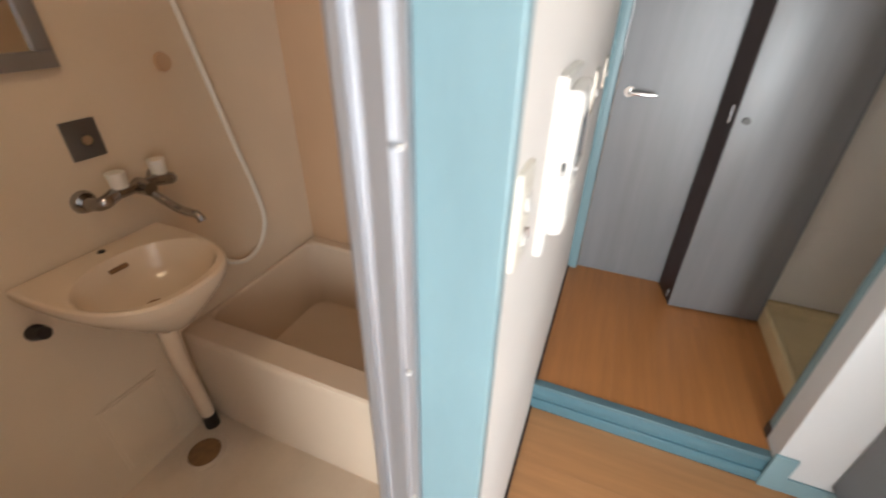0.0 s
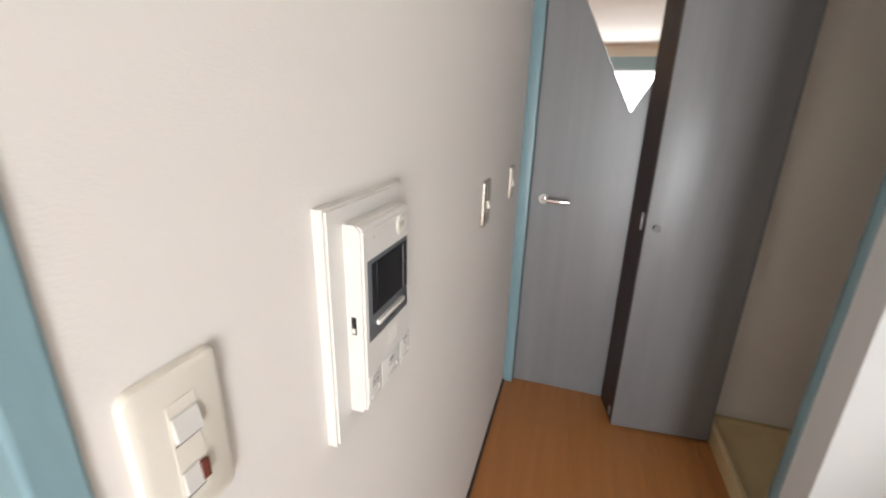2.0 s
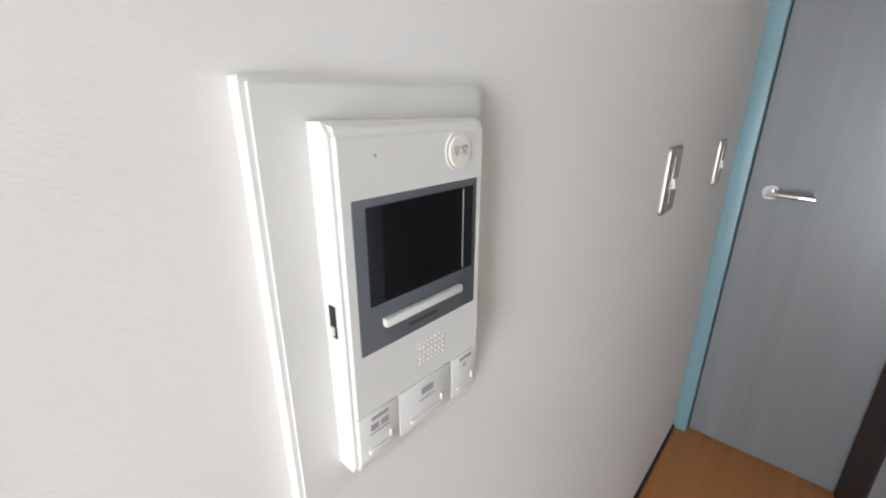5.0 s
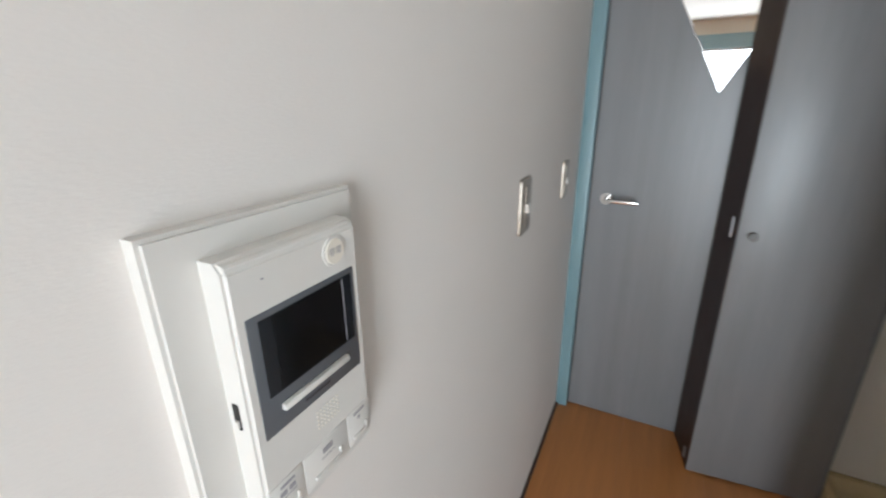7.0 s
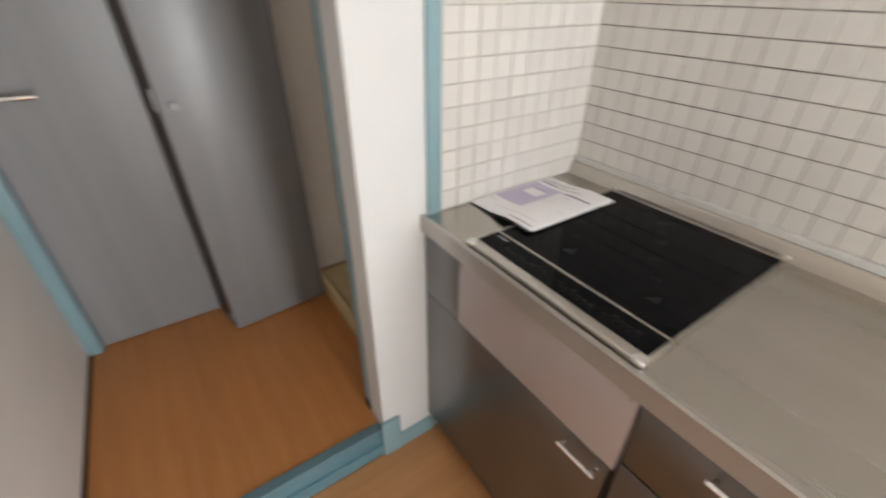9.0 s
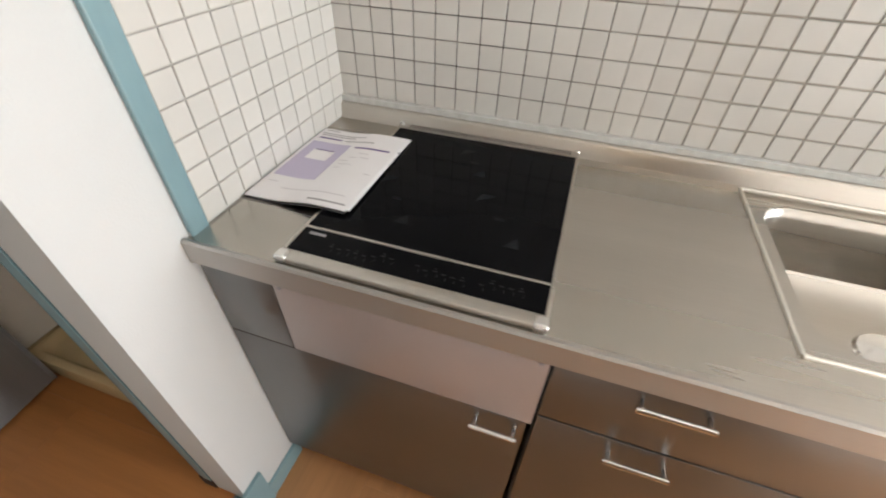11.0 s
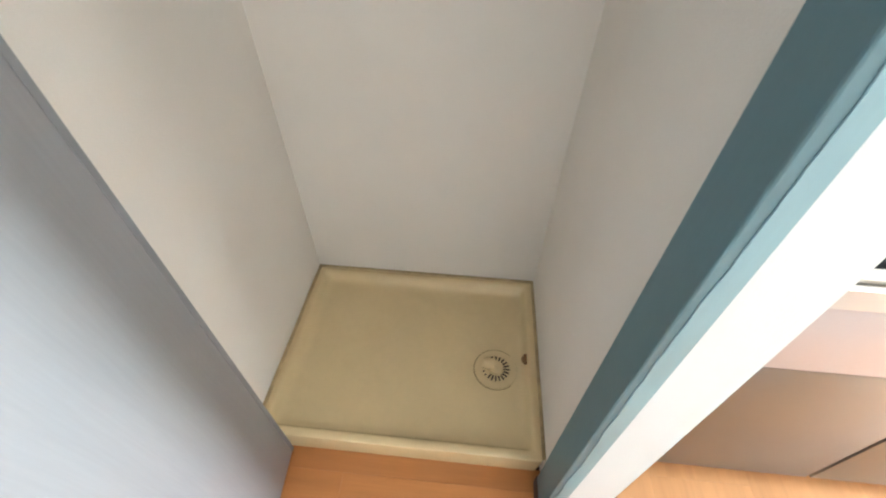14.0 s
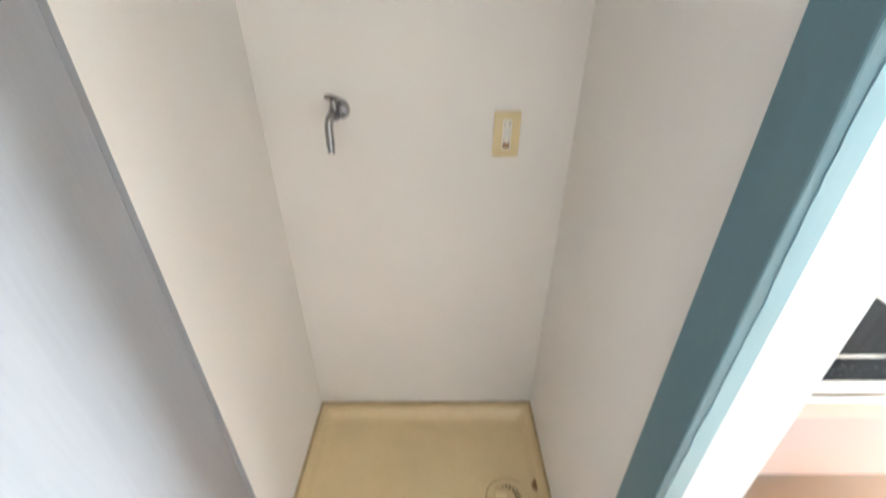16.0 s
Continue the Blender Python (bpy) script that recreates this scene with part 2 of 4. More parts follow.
def pipe(bm, places, r, sides=12):
    """A round pipe through a few places, smoothed."""
    pts = [Vector(p) for p in places]
    line = []
    for i in range(len(pts) - 1):
        p0, p1, p2, p3 = pts[max(i - 1, 0)], pts[i], pts[i + 1], pts[min(i + 2, len(pts) - 1)]
        for k in range(6):
            u = k / 6
            line.append(0.5 * (2 * p1 + (p2 - p0) * u + (2 * p0 - 5 * p1 + 4 * p2 - p3) * u * u + (3 * p1 - p0 - 3 * p2 + p3) * u ** 3))
    line.append(pts[-1])
    rings = []
    side = Vector((0.31, 0.2, 0.93))
    for i, p in enumerate(line):
        way = (line[min(i + 1, len(line) - 1)] - line[max(i - 1, 0)]).normalized()
        side = (side - way * side.dot(way)).normalized()
        other = way.cross(side)
        rings.append([bm.verts.new(p + r * (math.cos(a) * side + math.sin(a) * other)) for a in (2 * math.pi * k / sides for k in range(sides))])
    for one, two in zip(rings, rings[1:]):
        for k in range(sides):
            bm.faces.new((one[k], one[(k + 1) % sides], two[(k + 1) % sides], two[k]))
    bm.faces.new(rings[0][::-1])
    bm.faces.new(rings[-1])
    return bm


def prism(bm, outline, axis, a, b):
    """An outline of (u, v) drawn out along an axis from a to b."""
    def at(u, v, w):
        return {"x": (w, u, v), "y": (u, w, v), "z": (u, v, w)}[axis]
    one = [bm.verts.new(at(u, v, a)) for u, v in outline]
    two = [bm.verts.new(at(u, v, b)) for u, v in outline]
    n = len(outline)
    bm.faces.new(one)
    bm.faces.new(two[::-1])
    for k in range(n):
        bm.faces.new((one[k], two[k], two[(k + 1) % n], one[(k + 1) % n]))
    bmesh.ops.recalc_face_normals(bm, faces=bm.faces)
    return bm


def mesh_object(name, bm, mat, smooth):
    bmesh.ops.recalc_face_normals(bm, faces=bm.faces)
    data = bpy.data.meshes.new(name)
    bm.to_mesh(data)
    bm.free()
    data.materials.append(mat)
    if smooth:
        data.shade_smooth()
        data.set_sharp_from_angle(angle=radians(38))
    return new(name, data)


def part(name, bm, mat, parent, label="", smooth=True):
    """A mesh under a thing or a part; the mesh is given in world places for unturned things, in the thing's own for turned ones."""
    o = ORIGIN[parent.name]
    bmesh.ops.translate(bm, verts=bm.verts, vec=-Vector(o))
    ob = mesh_object(name, bm, mat, smooth)
    ob.parent = parent
    ORIGIN[ob.name] = o
    return tagged(ob, label)


def thing(name, label, category, at, group="", turn=0.0):
    ob = new(name)
    ob.empty_display_size = 0.05
    ob.location = at
    ob.rotation_euler = (0, 0, radians(turn))
    ORIGIN[ob.name] = (0, 0, 0) if turn else tuple(at)
    return tagged(ob, label, category, group)


def setting(name, bm, mat, label, category, smooth=False):
    ob = mesh_object(name, bm, mat, smooth)
    ORIGIN[ob.name] = (0, 0, 0)
    return tagged(ob, label, category, kind="structure")


def B(*args, **kw):
    return box(bmesh.new(), *args, **kw)


def boxes(*rows, bevel=0.0):
    bm = bmesh.new()
    for r in rows:
        box(bm, *r, bevel=bevel)
    return bm


# ---- structure ----
XB, XK, YP = 1.60, 1.615, 1.53          # back walls of alcove and kitchen, kitchen face of the partition
setting("floor_corridor", B(-0.1, 1.75, 1.545, 2.60, -0.30, -0.012), GAP, "dark underlay below the corridor floorboards", "floor")
setting("floor_kitchen", B(-0.1, 1.75, -1.75, 1.545, -0.36, KZ - 0.012), GAP, "dark underlay below the kitchen floorboards", "floor")
setting("wall_left", boxes((-0.10, 0.0, 0.677, 2.66, KZ - 0.1, CEIL)), WALLPAPER, "off-white textured wallpaper wall along the corridor", "wall")
setting("wall_left_near", boxes((-0.10, 0.0, -1.75, -0.085, KZ - 0.1, CEIL), (-0.10, 0.0, -0.085, 0.677, 1.90, CEIL)), WALLPAPER, "off-white wallpaper wall around the bathroom doorway", "wall")
setting("partition_wall", B(0.855, 1.60, YP, 1.628, KZ - 0.1, CEIL), WHITE_WALL, "white partition between the kitchen and washing alcove", "wall")
setting("wall_alcove_near", B(0.936, XB, 1.628, 1.648, -0.1, CEIL), ALCOVE, "cream wallpaper side wall of the alcove beside the kitchen", "wall")
setting("wall_kitchen_back", B(XK + 0.012, XK + 0.12, -1.75, YP, KZ - 0.1, CEIL), WHITE_WALL, "white wall behind the kitchen counter", "wall")
setting("wall_alcove_back", B(XB, XB + 0.12, YP, 2.66, -0.1, CEIL), ALCOVE, "cream wallpaper back wall of the washing alcove", "wall")
setting("wall_alcove_side", B(0.962, XB, 2.468, 2.66, -0.1, CEIL), ALCOVE, "cream wallpaper side wall of the washing alcove", "wall")
setting("wall_end", boxes((0.80, 0.962, 2.535, 2.66, -0.1, CEIL), (-0.0, 0.80, 2.535, 2.66, 2.06, CEIL)), WALLPAPER, "off-white wall around the grey room door", "wall")
setting("ceiling", boxes((-0.1, 1.75, -1.75, 2.66, CEIL, CEIL + 0.1)), CEILING, "off-white papered ceiling over kitchen and corridor", "ceiling")
# Rear wall out of view; its doorway is assumed to let daylight in.
setting("wall_rear", boxes((-0.1, 0.77, -1.85, -1.75, KZ - 0.1, CEIL), (1.56, 1.75, -1.85, -1.75, KZ - 0.1, CEIL), (0.77, 1.56, -1.85, -1.75, 1.95, CEIL)), WHITE_WALL,
        "unseen white rear wall with an assumed open doorway", "wall")
# far room
setting("floor_room", B(-1.6, 2.2, 2.66, 6.7, -0.2, -0.004), PLANK, "orange-brown wood floor of the far room", "floor")
setting("ceiling_room", B(-1.6, 2.2, 2.66, 6.8, 2.215, 2.36), CEILING, "off-white ceiling of the far room", "ceiling")
setting("wall_room", boxes((-1.7, -1.6, 2.66, 6.8, -0.2, 2.36), (2.2, 2.3, 2.66, 6.8, -0.2, 2.36), (-1.6, -0.1, 2.56, 2.66, -0.2, 2.36), (1.72, 2.2, 2.56, 2.66, -0.2, 2.36),
                           (-1.6, 2.2, 6.6, 6.8, 2.07, 2.215), (-1.6, -0.45, 6.6, 6.8, -0.2, 2.07), (1.6, 2.2, 6.6, 6.8, -0.2, 2.07), (-0.45, 1.6, 6.6, 6.8, -0.2, 0.7)),
        ROOM_WALL, "beige wallpaper walls of the far room", "wall")
far_window = thing("window_1", "teal-framed window of the far room in daylight", "window", (0.575, 6.6, 0.7))
tagged(far_window, kind="structure")
part("window_frame", boxes((-0.45, 1.6, 6.57, 6.64, 1.93, 2.07), (-0.45, -0.38, 6.57, 6.64, 0.7, 1.93), (1.53, 1.6, 6.57, 6.64, 0.7, 1.93), (-0.38, 1.53, 6.57, 6.64, 0.7, 0.76)), TEAL, far_window)
part("sash", boxes((-0.38, 1.53, 6.60, 6.63, 1.89, 1.926), (0.55, 0.60, 6.60, 6.63, 0.76, 1.89)), ALU, far_window, "aluminium sash")
p = part("pane", B(-0.38, 1.53, 6.635, 6.64, 0.762, 1.888), CLEAR, far_window)
p.visible_shadow = False
setting("backdrop", B(-2.4, 3.4, 8.5, 8.52, -0.5, 3.2), DAY, "bright overcast sky outside the window", "backdrop")


# ---- door at the corridor's end ----
DY = 2.540
APEX, HALF = (0.4325, 1.402), 0.535


def end_door():
    d = thing("door_1", "closed grey wood-grain door with a V-shaped glass light", "door", (0.425, DY, 0))
    tagged(d, kind="structure")
    x0, x1, top = 0.055, 0.795, 2.02
    ax, az = APEX
    zt = 1.93
    w = (zt - az) * HALF
    bm = bmesh.new()
    y0, y1 = DY, DY + 0.036
    for outline in ([(x0, 0.008), (x1, 0.008), (x1, az), (ax, az), (x0, az)],
                    [(x0, az), (ax, az), (ax - w, zt), (x0, zt)], [(ax, az), (x1, az), (x1, zt), (ax + w, zt)], [(x0, zt), (x1, zt), (x1, top), (x0, top)]):
        prism(bm, outline, "y", y0, y1)
    bmesh.ops.remove_doubles(bm, verts=bm.verts, dist=1e-5)
    leaf = part("leaf", bm, GREY_WOOD, d, smooth=False)
    g = part("glass_light", prism(bmesh.new(), [(ax, az + 0.004), (ax + w - 0.003, zt - 0.002), (ax - w + 0.003, zt - 0.002)], "y", DY + 0.015, DY + 0.020), CLEAR, d, "clear V-shaped glass")
    g.visible_shadow = False
    handle = part("door_handle", rod(bmesh.new(), (0.118, DY - 0.010, 1.014), (0.118, DY, 1.014), 0.024, 0.026, 24), CHROME, d, "satin chrome lever handle")
    bm = bmesh.new()
    rod(bm, (0.118, DY - 0.05, 1.014), (0.118, DY - 0.009, 1.014), 0.010)
    pipe(bm, [(0.112, DY - 0.050, 1.014), (0.14, DY - 0.052, 1.014), (0.19, DY - 0.050, 1.013), (0.232, DY - 0.046, 1.012)], 0.0085)
    part("lever", bm, CHROME, handle)
    part("frame", boxes((0.0, 0.05, DY - 0.03, DY + 0.10, 0, 2.06), (0.05, 0.80, DY - 0.03, DY + 0.10, 2.025, 2.06), bevel=0.003), TEAL, d, "teal painted door frame")
    part("gasket", boxes((0.05, 0.0535, DY + 0.01, DY + 0.03, 0, 2.025)), GAP, d)
    return d


end_door()


# ---- folding door of the alcove, folded open ----
def bifold():
    length = math.hypot(0.411, 0.030)
    d = thing("bifold_door", "grey wood-grain folding closet door, folded open in the corridor", "door", (0.545, 2.335, 0.0), turn=math.degrees(math.atan2(0.030, 0.411)))
    d.rotation_euler.y = radians(-0.5)
    a = part("front_leaf", B(0, length, 0, 0.028, 0.008, 2.02, bevel=0.0015), GREY_WOOD, d)
    b = part("rear_leaf", B(0.0142, length - 0.004, 0.034, 0.062, 0.008, 2.02, bevel=0.0015), GREY_WOOD, d)
    part("edge_band", B(-0.0015, 0.0, 0.0015, 0.0265, 0.01, 2.016), BROWN_EDGE, a, "dark brown edge band")
    part("edge_band", B(0.0122, 0.0140, 0.0355, 0.0605, 0.01, 2.016), BROWN_EDGE, b, "dark brown edge band")
    # Added board that fills the dark strip between leaf and end door.
    part("dark_side_board", prism(bmesh.new(), [(0.0, 0.0285), (0.012, 0.0285), (-0.010, 0.196), (-0.022, 0.196)], "z", 0.008, 2.02), BROWN_EDGE, d, "added dark brown board from the folded leaves back to the end door")
    part("edge_trim", B(length - 0.011, length + 0.0005, -0.0012, 0.0, 0.008, 2.02), GREY_PLASTIC_LIGHT, a, "narrow grey edge strip")
    part("catch_plate", B(-0.0085, -0.004, 0.045, 0.060, 0.95, 1.02, bevel=0.001), ALU, d, "small metal catch plate")
    part("pivot", B(-0.0085, -0.004, 0.040, 0.056, 0.03, 0.075, bevel=0.001), ALU, d, "small metal pivot plate")
    k = part("knob", rod(bmesh.new(), (0.040, -0.004, 0.972), (0.040, 0, 0.972), 0.014, 0.014, 24), DULL_METAL, d, "round dull steel knob")
    bm = rod(bmesh.new(), (0.040, -0.018, 0.972), (0.040, -0.004, 0.972), 0.013, 0.008, 24)
    part("knob_head", bm, DULL_METAL, k)
    for z in (0.25, 1.0, 1.75):
        part("hinge", rod(bmesh.new(), (length + 0.001, 0.031, z - 0.03), (length + 0.001, 0.031, z + 0.03), 0.005), ALU, d, "steel hinge")
    return d


bifold()

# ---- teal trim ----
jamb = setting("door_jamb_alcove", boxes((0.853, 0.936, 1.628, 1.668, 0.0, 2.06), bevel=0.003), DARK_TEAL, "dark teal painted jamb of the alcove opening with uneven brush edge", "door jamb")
# Near-black block drawn for the shadow at the bottom of the jamb.
part("jamb_foot_shadow", B(0.8505, 0.9375, 1.6285, 1.6705, 0.0, 0.052, bevel=0.002), GAP, jamb, "dark block for the shadow at the jamb's foot")


def brush_edge():
    """Lighter paint on the jamb's front face, ending in an uneven brushed edge."""
    rng = random.Random(11)
    edge, outline = 1.655, [(1.6285, 2.028), (1.6285, 0.053)]
    for k in range(141):
        edge = min(max(edge + rng.uniform(-0.0012, 0.0012) + 0.06 * (1.655 - edge), 1.650), 1.6635)
        outline.append((edge, 0.053 + k * (2.028 - 0.053) / 140))
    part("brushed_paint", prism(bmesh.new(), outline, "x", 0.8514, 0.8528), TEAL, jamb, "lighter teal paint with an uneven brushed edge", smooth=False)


brush_edge()
setting("door_head_alcove", boxes((0.853, 0.957, 1.668, 2.53, 2.03, 2.06), bevel=0.003), TEAL, "teal painted head of the alcove opening", "door head")
setting("wall_alcove_head", boxes((0.857, 0.955, 1.628, 2.53, 2.06, CEIL)), WALLPAPER, "off-white wall above the alcove opening", "wall")
# Top board coloured darker than lit trim, standing in for its dim look.
sill = setting("threshold", boxes((0.0, 0.853, YP + 0.004, YP + 0.040, -0.012, 0.006), bevel=0.003), DARK_TEAL, "teal threshold at the step between kitchen and corridor, top shade put into the colour", "threshold")
part("riser", boxes((0.0, 0.853, YP + 0.008, YP + 0.03, -0.075, -0.0125), bevel=0.002), SILL_TEAL, sill)
part("lower_riser", boxes((0.0, 0.853, YP, YP + 0.03, KZ, -0.076), bevel=0.003), SILL_TEAL, sill)
setting("trim_jamb_foot", B(0.845, 0.915, YP - 0.012, YP, KZ, 0.045, bevel=0.002), TEAL, "teal painted foot of the partition corner", "trim")
setting("baseboard", boxes((0.915, 1.06, YP - 0.010, YP, KZ, -0.058), bevel=0.002), TEAL, "low teal baseboard under the white wall face", "baseboard")
setting("baseboard_left", boxes((0.0, 0.010, 1.56, 2.505, -0.002, 0.014), (0.0, 0.010, 0.68, 1.525, KZ, KZ + 0.014)), BROWN_EDGE, "thin dark strip where wall meets floor", "baseboard")
setting("trim_tile_edge", B(1.043, 1.0825, YP - 0.012, YP, 0.79, CEIL, bevel=0.003), TEAL, "teal painted strip along the tile edge", "trim")
setting("bath_jamb", boxes((-0.098, 0.004, 0.650, 0.677, KZ, 1.90), (-0.098, 0.004, -0.085, -0.058, KZ, 1.90), (-0.098, 0.004, -0.058, 0.650, 1.873, 1.90), bevel=0.003), TEAL,
        "teal painted frame of the bathroom doorway", "door jamb")


# ---- corridor wall: switches and intercom ----
PLATE_STEEL = material("tan_metal_plate", (0.42, 0.37, 0.31), 0.34, 0.7, vary=0.03, scale=8)


def light_switch(name, y, z, label, pilot, group="switch plates on the corridor wall", h=0.122, w=0.070):
    s = thing(name, label, "light switch", (0.0, y, z), group)
    bm = bmesh.new()
    rings = []
    for depth, inset in ((0.0, 0.0), (0.004, 0.0), (0.0066, 0.0012), (0.008, 0.0042)):
        ring, r = [], 0.009 - inset * 0.6
        for cy, cz, a0 in ((1, 1, 0), (-1, 1, 90), (-1, -1, 180), (1, -1, 270)):
            for k in range(6):
                a = radians(a0 + 18 * k)
                ring.append(bm.verts.new((depth, y + cy * (w / 2 - inset - r) + r * math.cos(a), z + cz * (h / 2 - inset - r) + r * math.sin(a))))
        rings.append(ring)
    for a, b in zip(rings, rings[1:]):
        for k in range(24):
            bm.faces.new((a[k], a[(k + 1) % 24], b[(k + 1) % 24], b[k]))
    bm.faces.new(rings[-1])
    bm.faces.new(rings[0][::-1])
    part("plate", bm, IVORY if pilot else PLATE_STEEL, s, "" if pilot else "dull tan metal face plate")
    if pilot:
        part("insert", B(0.0078, 0.0085, y - 0.011, y + 0.011, z - 0.045, z + 0.042), IVORY, s)
        part("rocker", prism(bmesh.new(), [(0.0092, z + 0.012), (0.0092, z + 0.032), (0.0105, z + 0.031), (0.0135, z + 0.013)], "y", y - 0.010, y + 0.010), WHITE_PLASTIC, s)
        part("pilot_switch", prism(bmesh.new(), [(0.0092, z - 0.034), (0.0092, z - 0.014), (0.0105, z - 0.015), (0.0125, z - 0.033)], "y", y - 0.010, y + 0.003), WHITE_PLASTIC, s)
        part("pilot_lamp", B(0.0092, 0.0125, y + 0.0035, y + 0.010, z - 0.032, z - 0.016, bevel=0.0006), material("pilot_red", (0.16, 0.045, 0.03), 0.25), s, "dark red pilot lamp")
        part("name_line", B(0.0092, 0.0096, y - 0.010, y + 0.010, z + 0.0085, z + 0.0098), PRINT, s)
        part("name_line", B(0.0092, 0.0096, y - 0.010, y + 0.006, z - 0.0375, z - 0.0362), PRINT, s)
    else:
        part("insert", B(0.0078, 0.0095, y - 0.012, y + 0.012, z - 0.048, z + 0.048, bevel=0.0006), PLATE_STEEL, s, "tan recessed insert")
        part("rocker", prism(bmesh.new(), [(0.0095, z - 0.016), (0.0095, z + 0.006), (0.013, z + 0.005), (0.018, z - 0.014)], "y", y - 0.011, y + 0.011), WHITE_PLASTIC, s)
    return s


light_switch("light_switch", 0.733, 1.165, "ivory wall switch plate with rocker and red pilot lamp", True, h=0.130)
light_switch("light_switch", 1.752, 1.140, "dull tan metal switch plate with one small white rocker", False, h=0.136, w=0.084)
light_switch("light_switch", 2.238, 1.130, "dull tan metal switch plate beside the teal door frame", False, h=0.128, w=0.076)


def text_mesh(body, size, mat, m, parent, name="lettering"):
    cu = bpy.data.curves.new(name, "FONT")
    cu.body, cu.size, cu.align_x, cu.align_y, cu.extrude = body, size, "CENTER", "CENTER", 0.0001
    tmp = bpy.data.objects.new("tmp", cu)
    scene.collection.objects.link(tmp)
    data = bpy.data.meshes.new_from_object(tmp.evaluated_get(bpy.context.evaluated_depsgraph_get()))
    bpy.data.objects.remove(tmp)
    data.transform(Matrix.Translation(-Vector(ORIGIN[parent.name])) @ m)
    data.materials.clear()
    data.materials.append(mat)
    ob = new(name, data)
    ob.parent = parent
    ORIGIN[ob.name] = ORIGIN[parent.name]
    return ob


def intercom():
    i = thing("intercom", "off-white video intercom with dark screen on a backing board", "intercom", (0.0, 1.004, 1.009))
    bm = prism(bmesh.new(), [(0.906, 1.008), (1.097, 1.008), (1.097, 1.300), (0.906, 1.300)], "x", 0.0, 0.015)
    bmesh.ops.bevel(bm, geom=[e for e in bm.edges if all(v.co.x > 0.01 for v in e.verts)], offset=0.003, segments=2, affect="EDGES")
    part("backing_board", bm, WHITE_PLASTIC, i, "off-white backing board", smooth=False)
    F = 0.038
    y0, y1, z0, z1 = 0.938, 1.070, 1.039, 1.278
    bm = prism(bmesh.new(), [(0.014, z0), (F - 0.004, z0), (F, z0 + 0.008), (F, z1 - 0.006), (F - 0.006, z1), (0.014, z1)], "y", y0, y1)
    bmesh.ops.bevel(bm, geom=[e for e in bm.edges if all(abs(v.co.x) > 0.02 for v in e.verts)], offset=0.003, segments=3, affect="EDGES")
    part("body", bm, WHITE_PLASTIC, i, smooth=False)
    panel = part("screen_panel", B(F - 0.002, F + 0.0008, 0.947, 1.061, 1.133, 1.235, bevel=0.0006), GREY_PLASTIC, i, "grey plastic screen surround")
    part("screen_glass", B(F, F + 0.0014, 0.956, 1.056, 1.166, 1.230), material("bezel_glass", (0.012, 0.014, 0.018), 0.15), panel, "dark glass bezel")
    part("screen", B(F, F + 0.0018, 0.968, 1.0425, 1.168, 1.2285), SCREEN, panel, "black display")
    part("screen_line", B(F, F + 0.0019, 1.0440, 1.0447, 1.168, 1.2285), GREY_PRINT, panel)
    part("talk_bar", B(F, F + 0.005, 0.965, 1.042, 1.1490, 1.1550, bevel=0.001), WHITE_PLASTIC, i, "white raised bar")
    part("maker_print", B(F, F + 0.001, 0.988, 1.018, 1.1395, 1.1420), PRINT, i)
    ring = part("alarm_button", rod(bmesh.new(), (F, 1.0395, 1.256), (F + 0.0012, 1.0395, 1.256), 0.0135, 0.0135, 40), WHITE_PLASTIC, i, "round white alarm button")
    part("button_face", rod(bmesh.new(), (F + 0.001, 1.0395, 1.256), (F + 0.0022, 1.0395, 1.256), 0.0112, 0.0106, 40), IVORY, ring)
    face = Matrix(((0, 0, 1, F + 0.0024), (1, 0, 0, 1.0395), (0, 1, 0, 1.256), (0, 0, 0, 1)))
    text_mesh("\u975e\u5e38", 0.0080, GREY_PRINT, face, i)
    part("microphone_hole", rod(bmesh.new(), (F - 0.001, 0.966, 1.259), (F + 0.0006, 0.966, 1.259), 0.0009, 0.0009, 10), GREY_PRINT, i)
    for r in range(5):
        for c in range(7):
            y, z = 0.999 + c * 0.0042, 1.103 + r * 0.0042
            part("speaker_dot", rod(bmesh.new(), (F - 0.001, y, z), (F + 0.0008, y, z), 0.0011, 0.0009, 8), IVORY, i)
    for k, (a, b) in enumerate(((0.940, 0.9750), (0.9760, 1.0330), (1.0340, 1.0680))):
        key = part("button", B(F - 0.002, F + 0.0012, a, b, 1.0500, 1.0880, bevel=0.0010), WHITE_PLASTIC, i, "off-white push button")
        c, w = (a + b) / 2, (b - a) * 0.62
        part("grip", boxes((F, F + 0.0026, c - w / 2, c + w / 2, 1.0550, 1.0585), (F, F + 0.0026, c + w / 2 - 0.0025, c + w / 2, 1.0585, 1.0650), bevel=0.0006), WHITE_PLASTIC, key)
        rows = {0: ((-0.007, 0.008, 1.0815, 1.0840), (-0.008, -0.001, 1.0735, 1.0780), (0.001, 0.008, 1.0735, 1.0780), (-0.009, 0.009, 1.0705, 1.0712)),
                1: ((-0.006, 0.007, 1.0750, 1.0805), (-0.008, 0.009, 1.0700, 1.0707)),
                2: ((-0.008, 0.008, 1.0820, 1.0850), (-0.003, 0.001, 1.0750, 1.0780))}[k]
        for p, q, r, s in rows:
            part("print", B(F, F + 0.0015, c + p, c + q, r, s), GREY_PRINT, key)
    sw = part("side_switch", boxes((0.021, 0.027, y0 - 0.0008, y0 + 0.001, 1.147, 1.169)), SCREEN, i, "black slide switch")
    part("slider", B(0.0222, 0.0258, y0 - 0.0022, y0, 1.149, 1.155), WHITE_PLASTIC, sw)
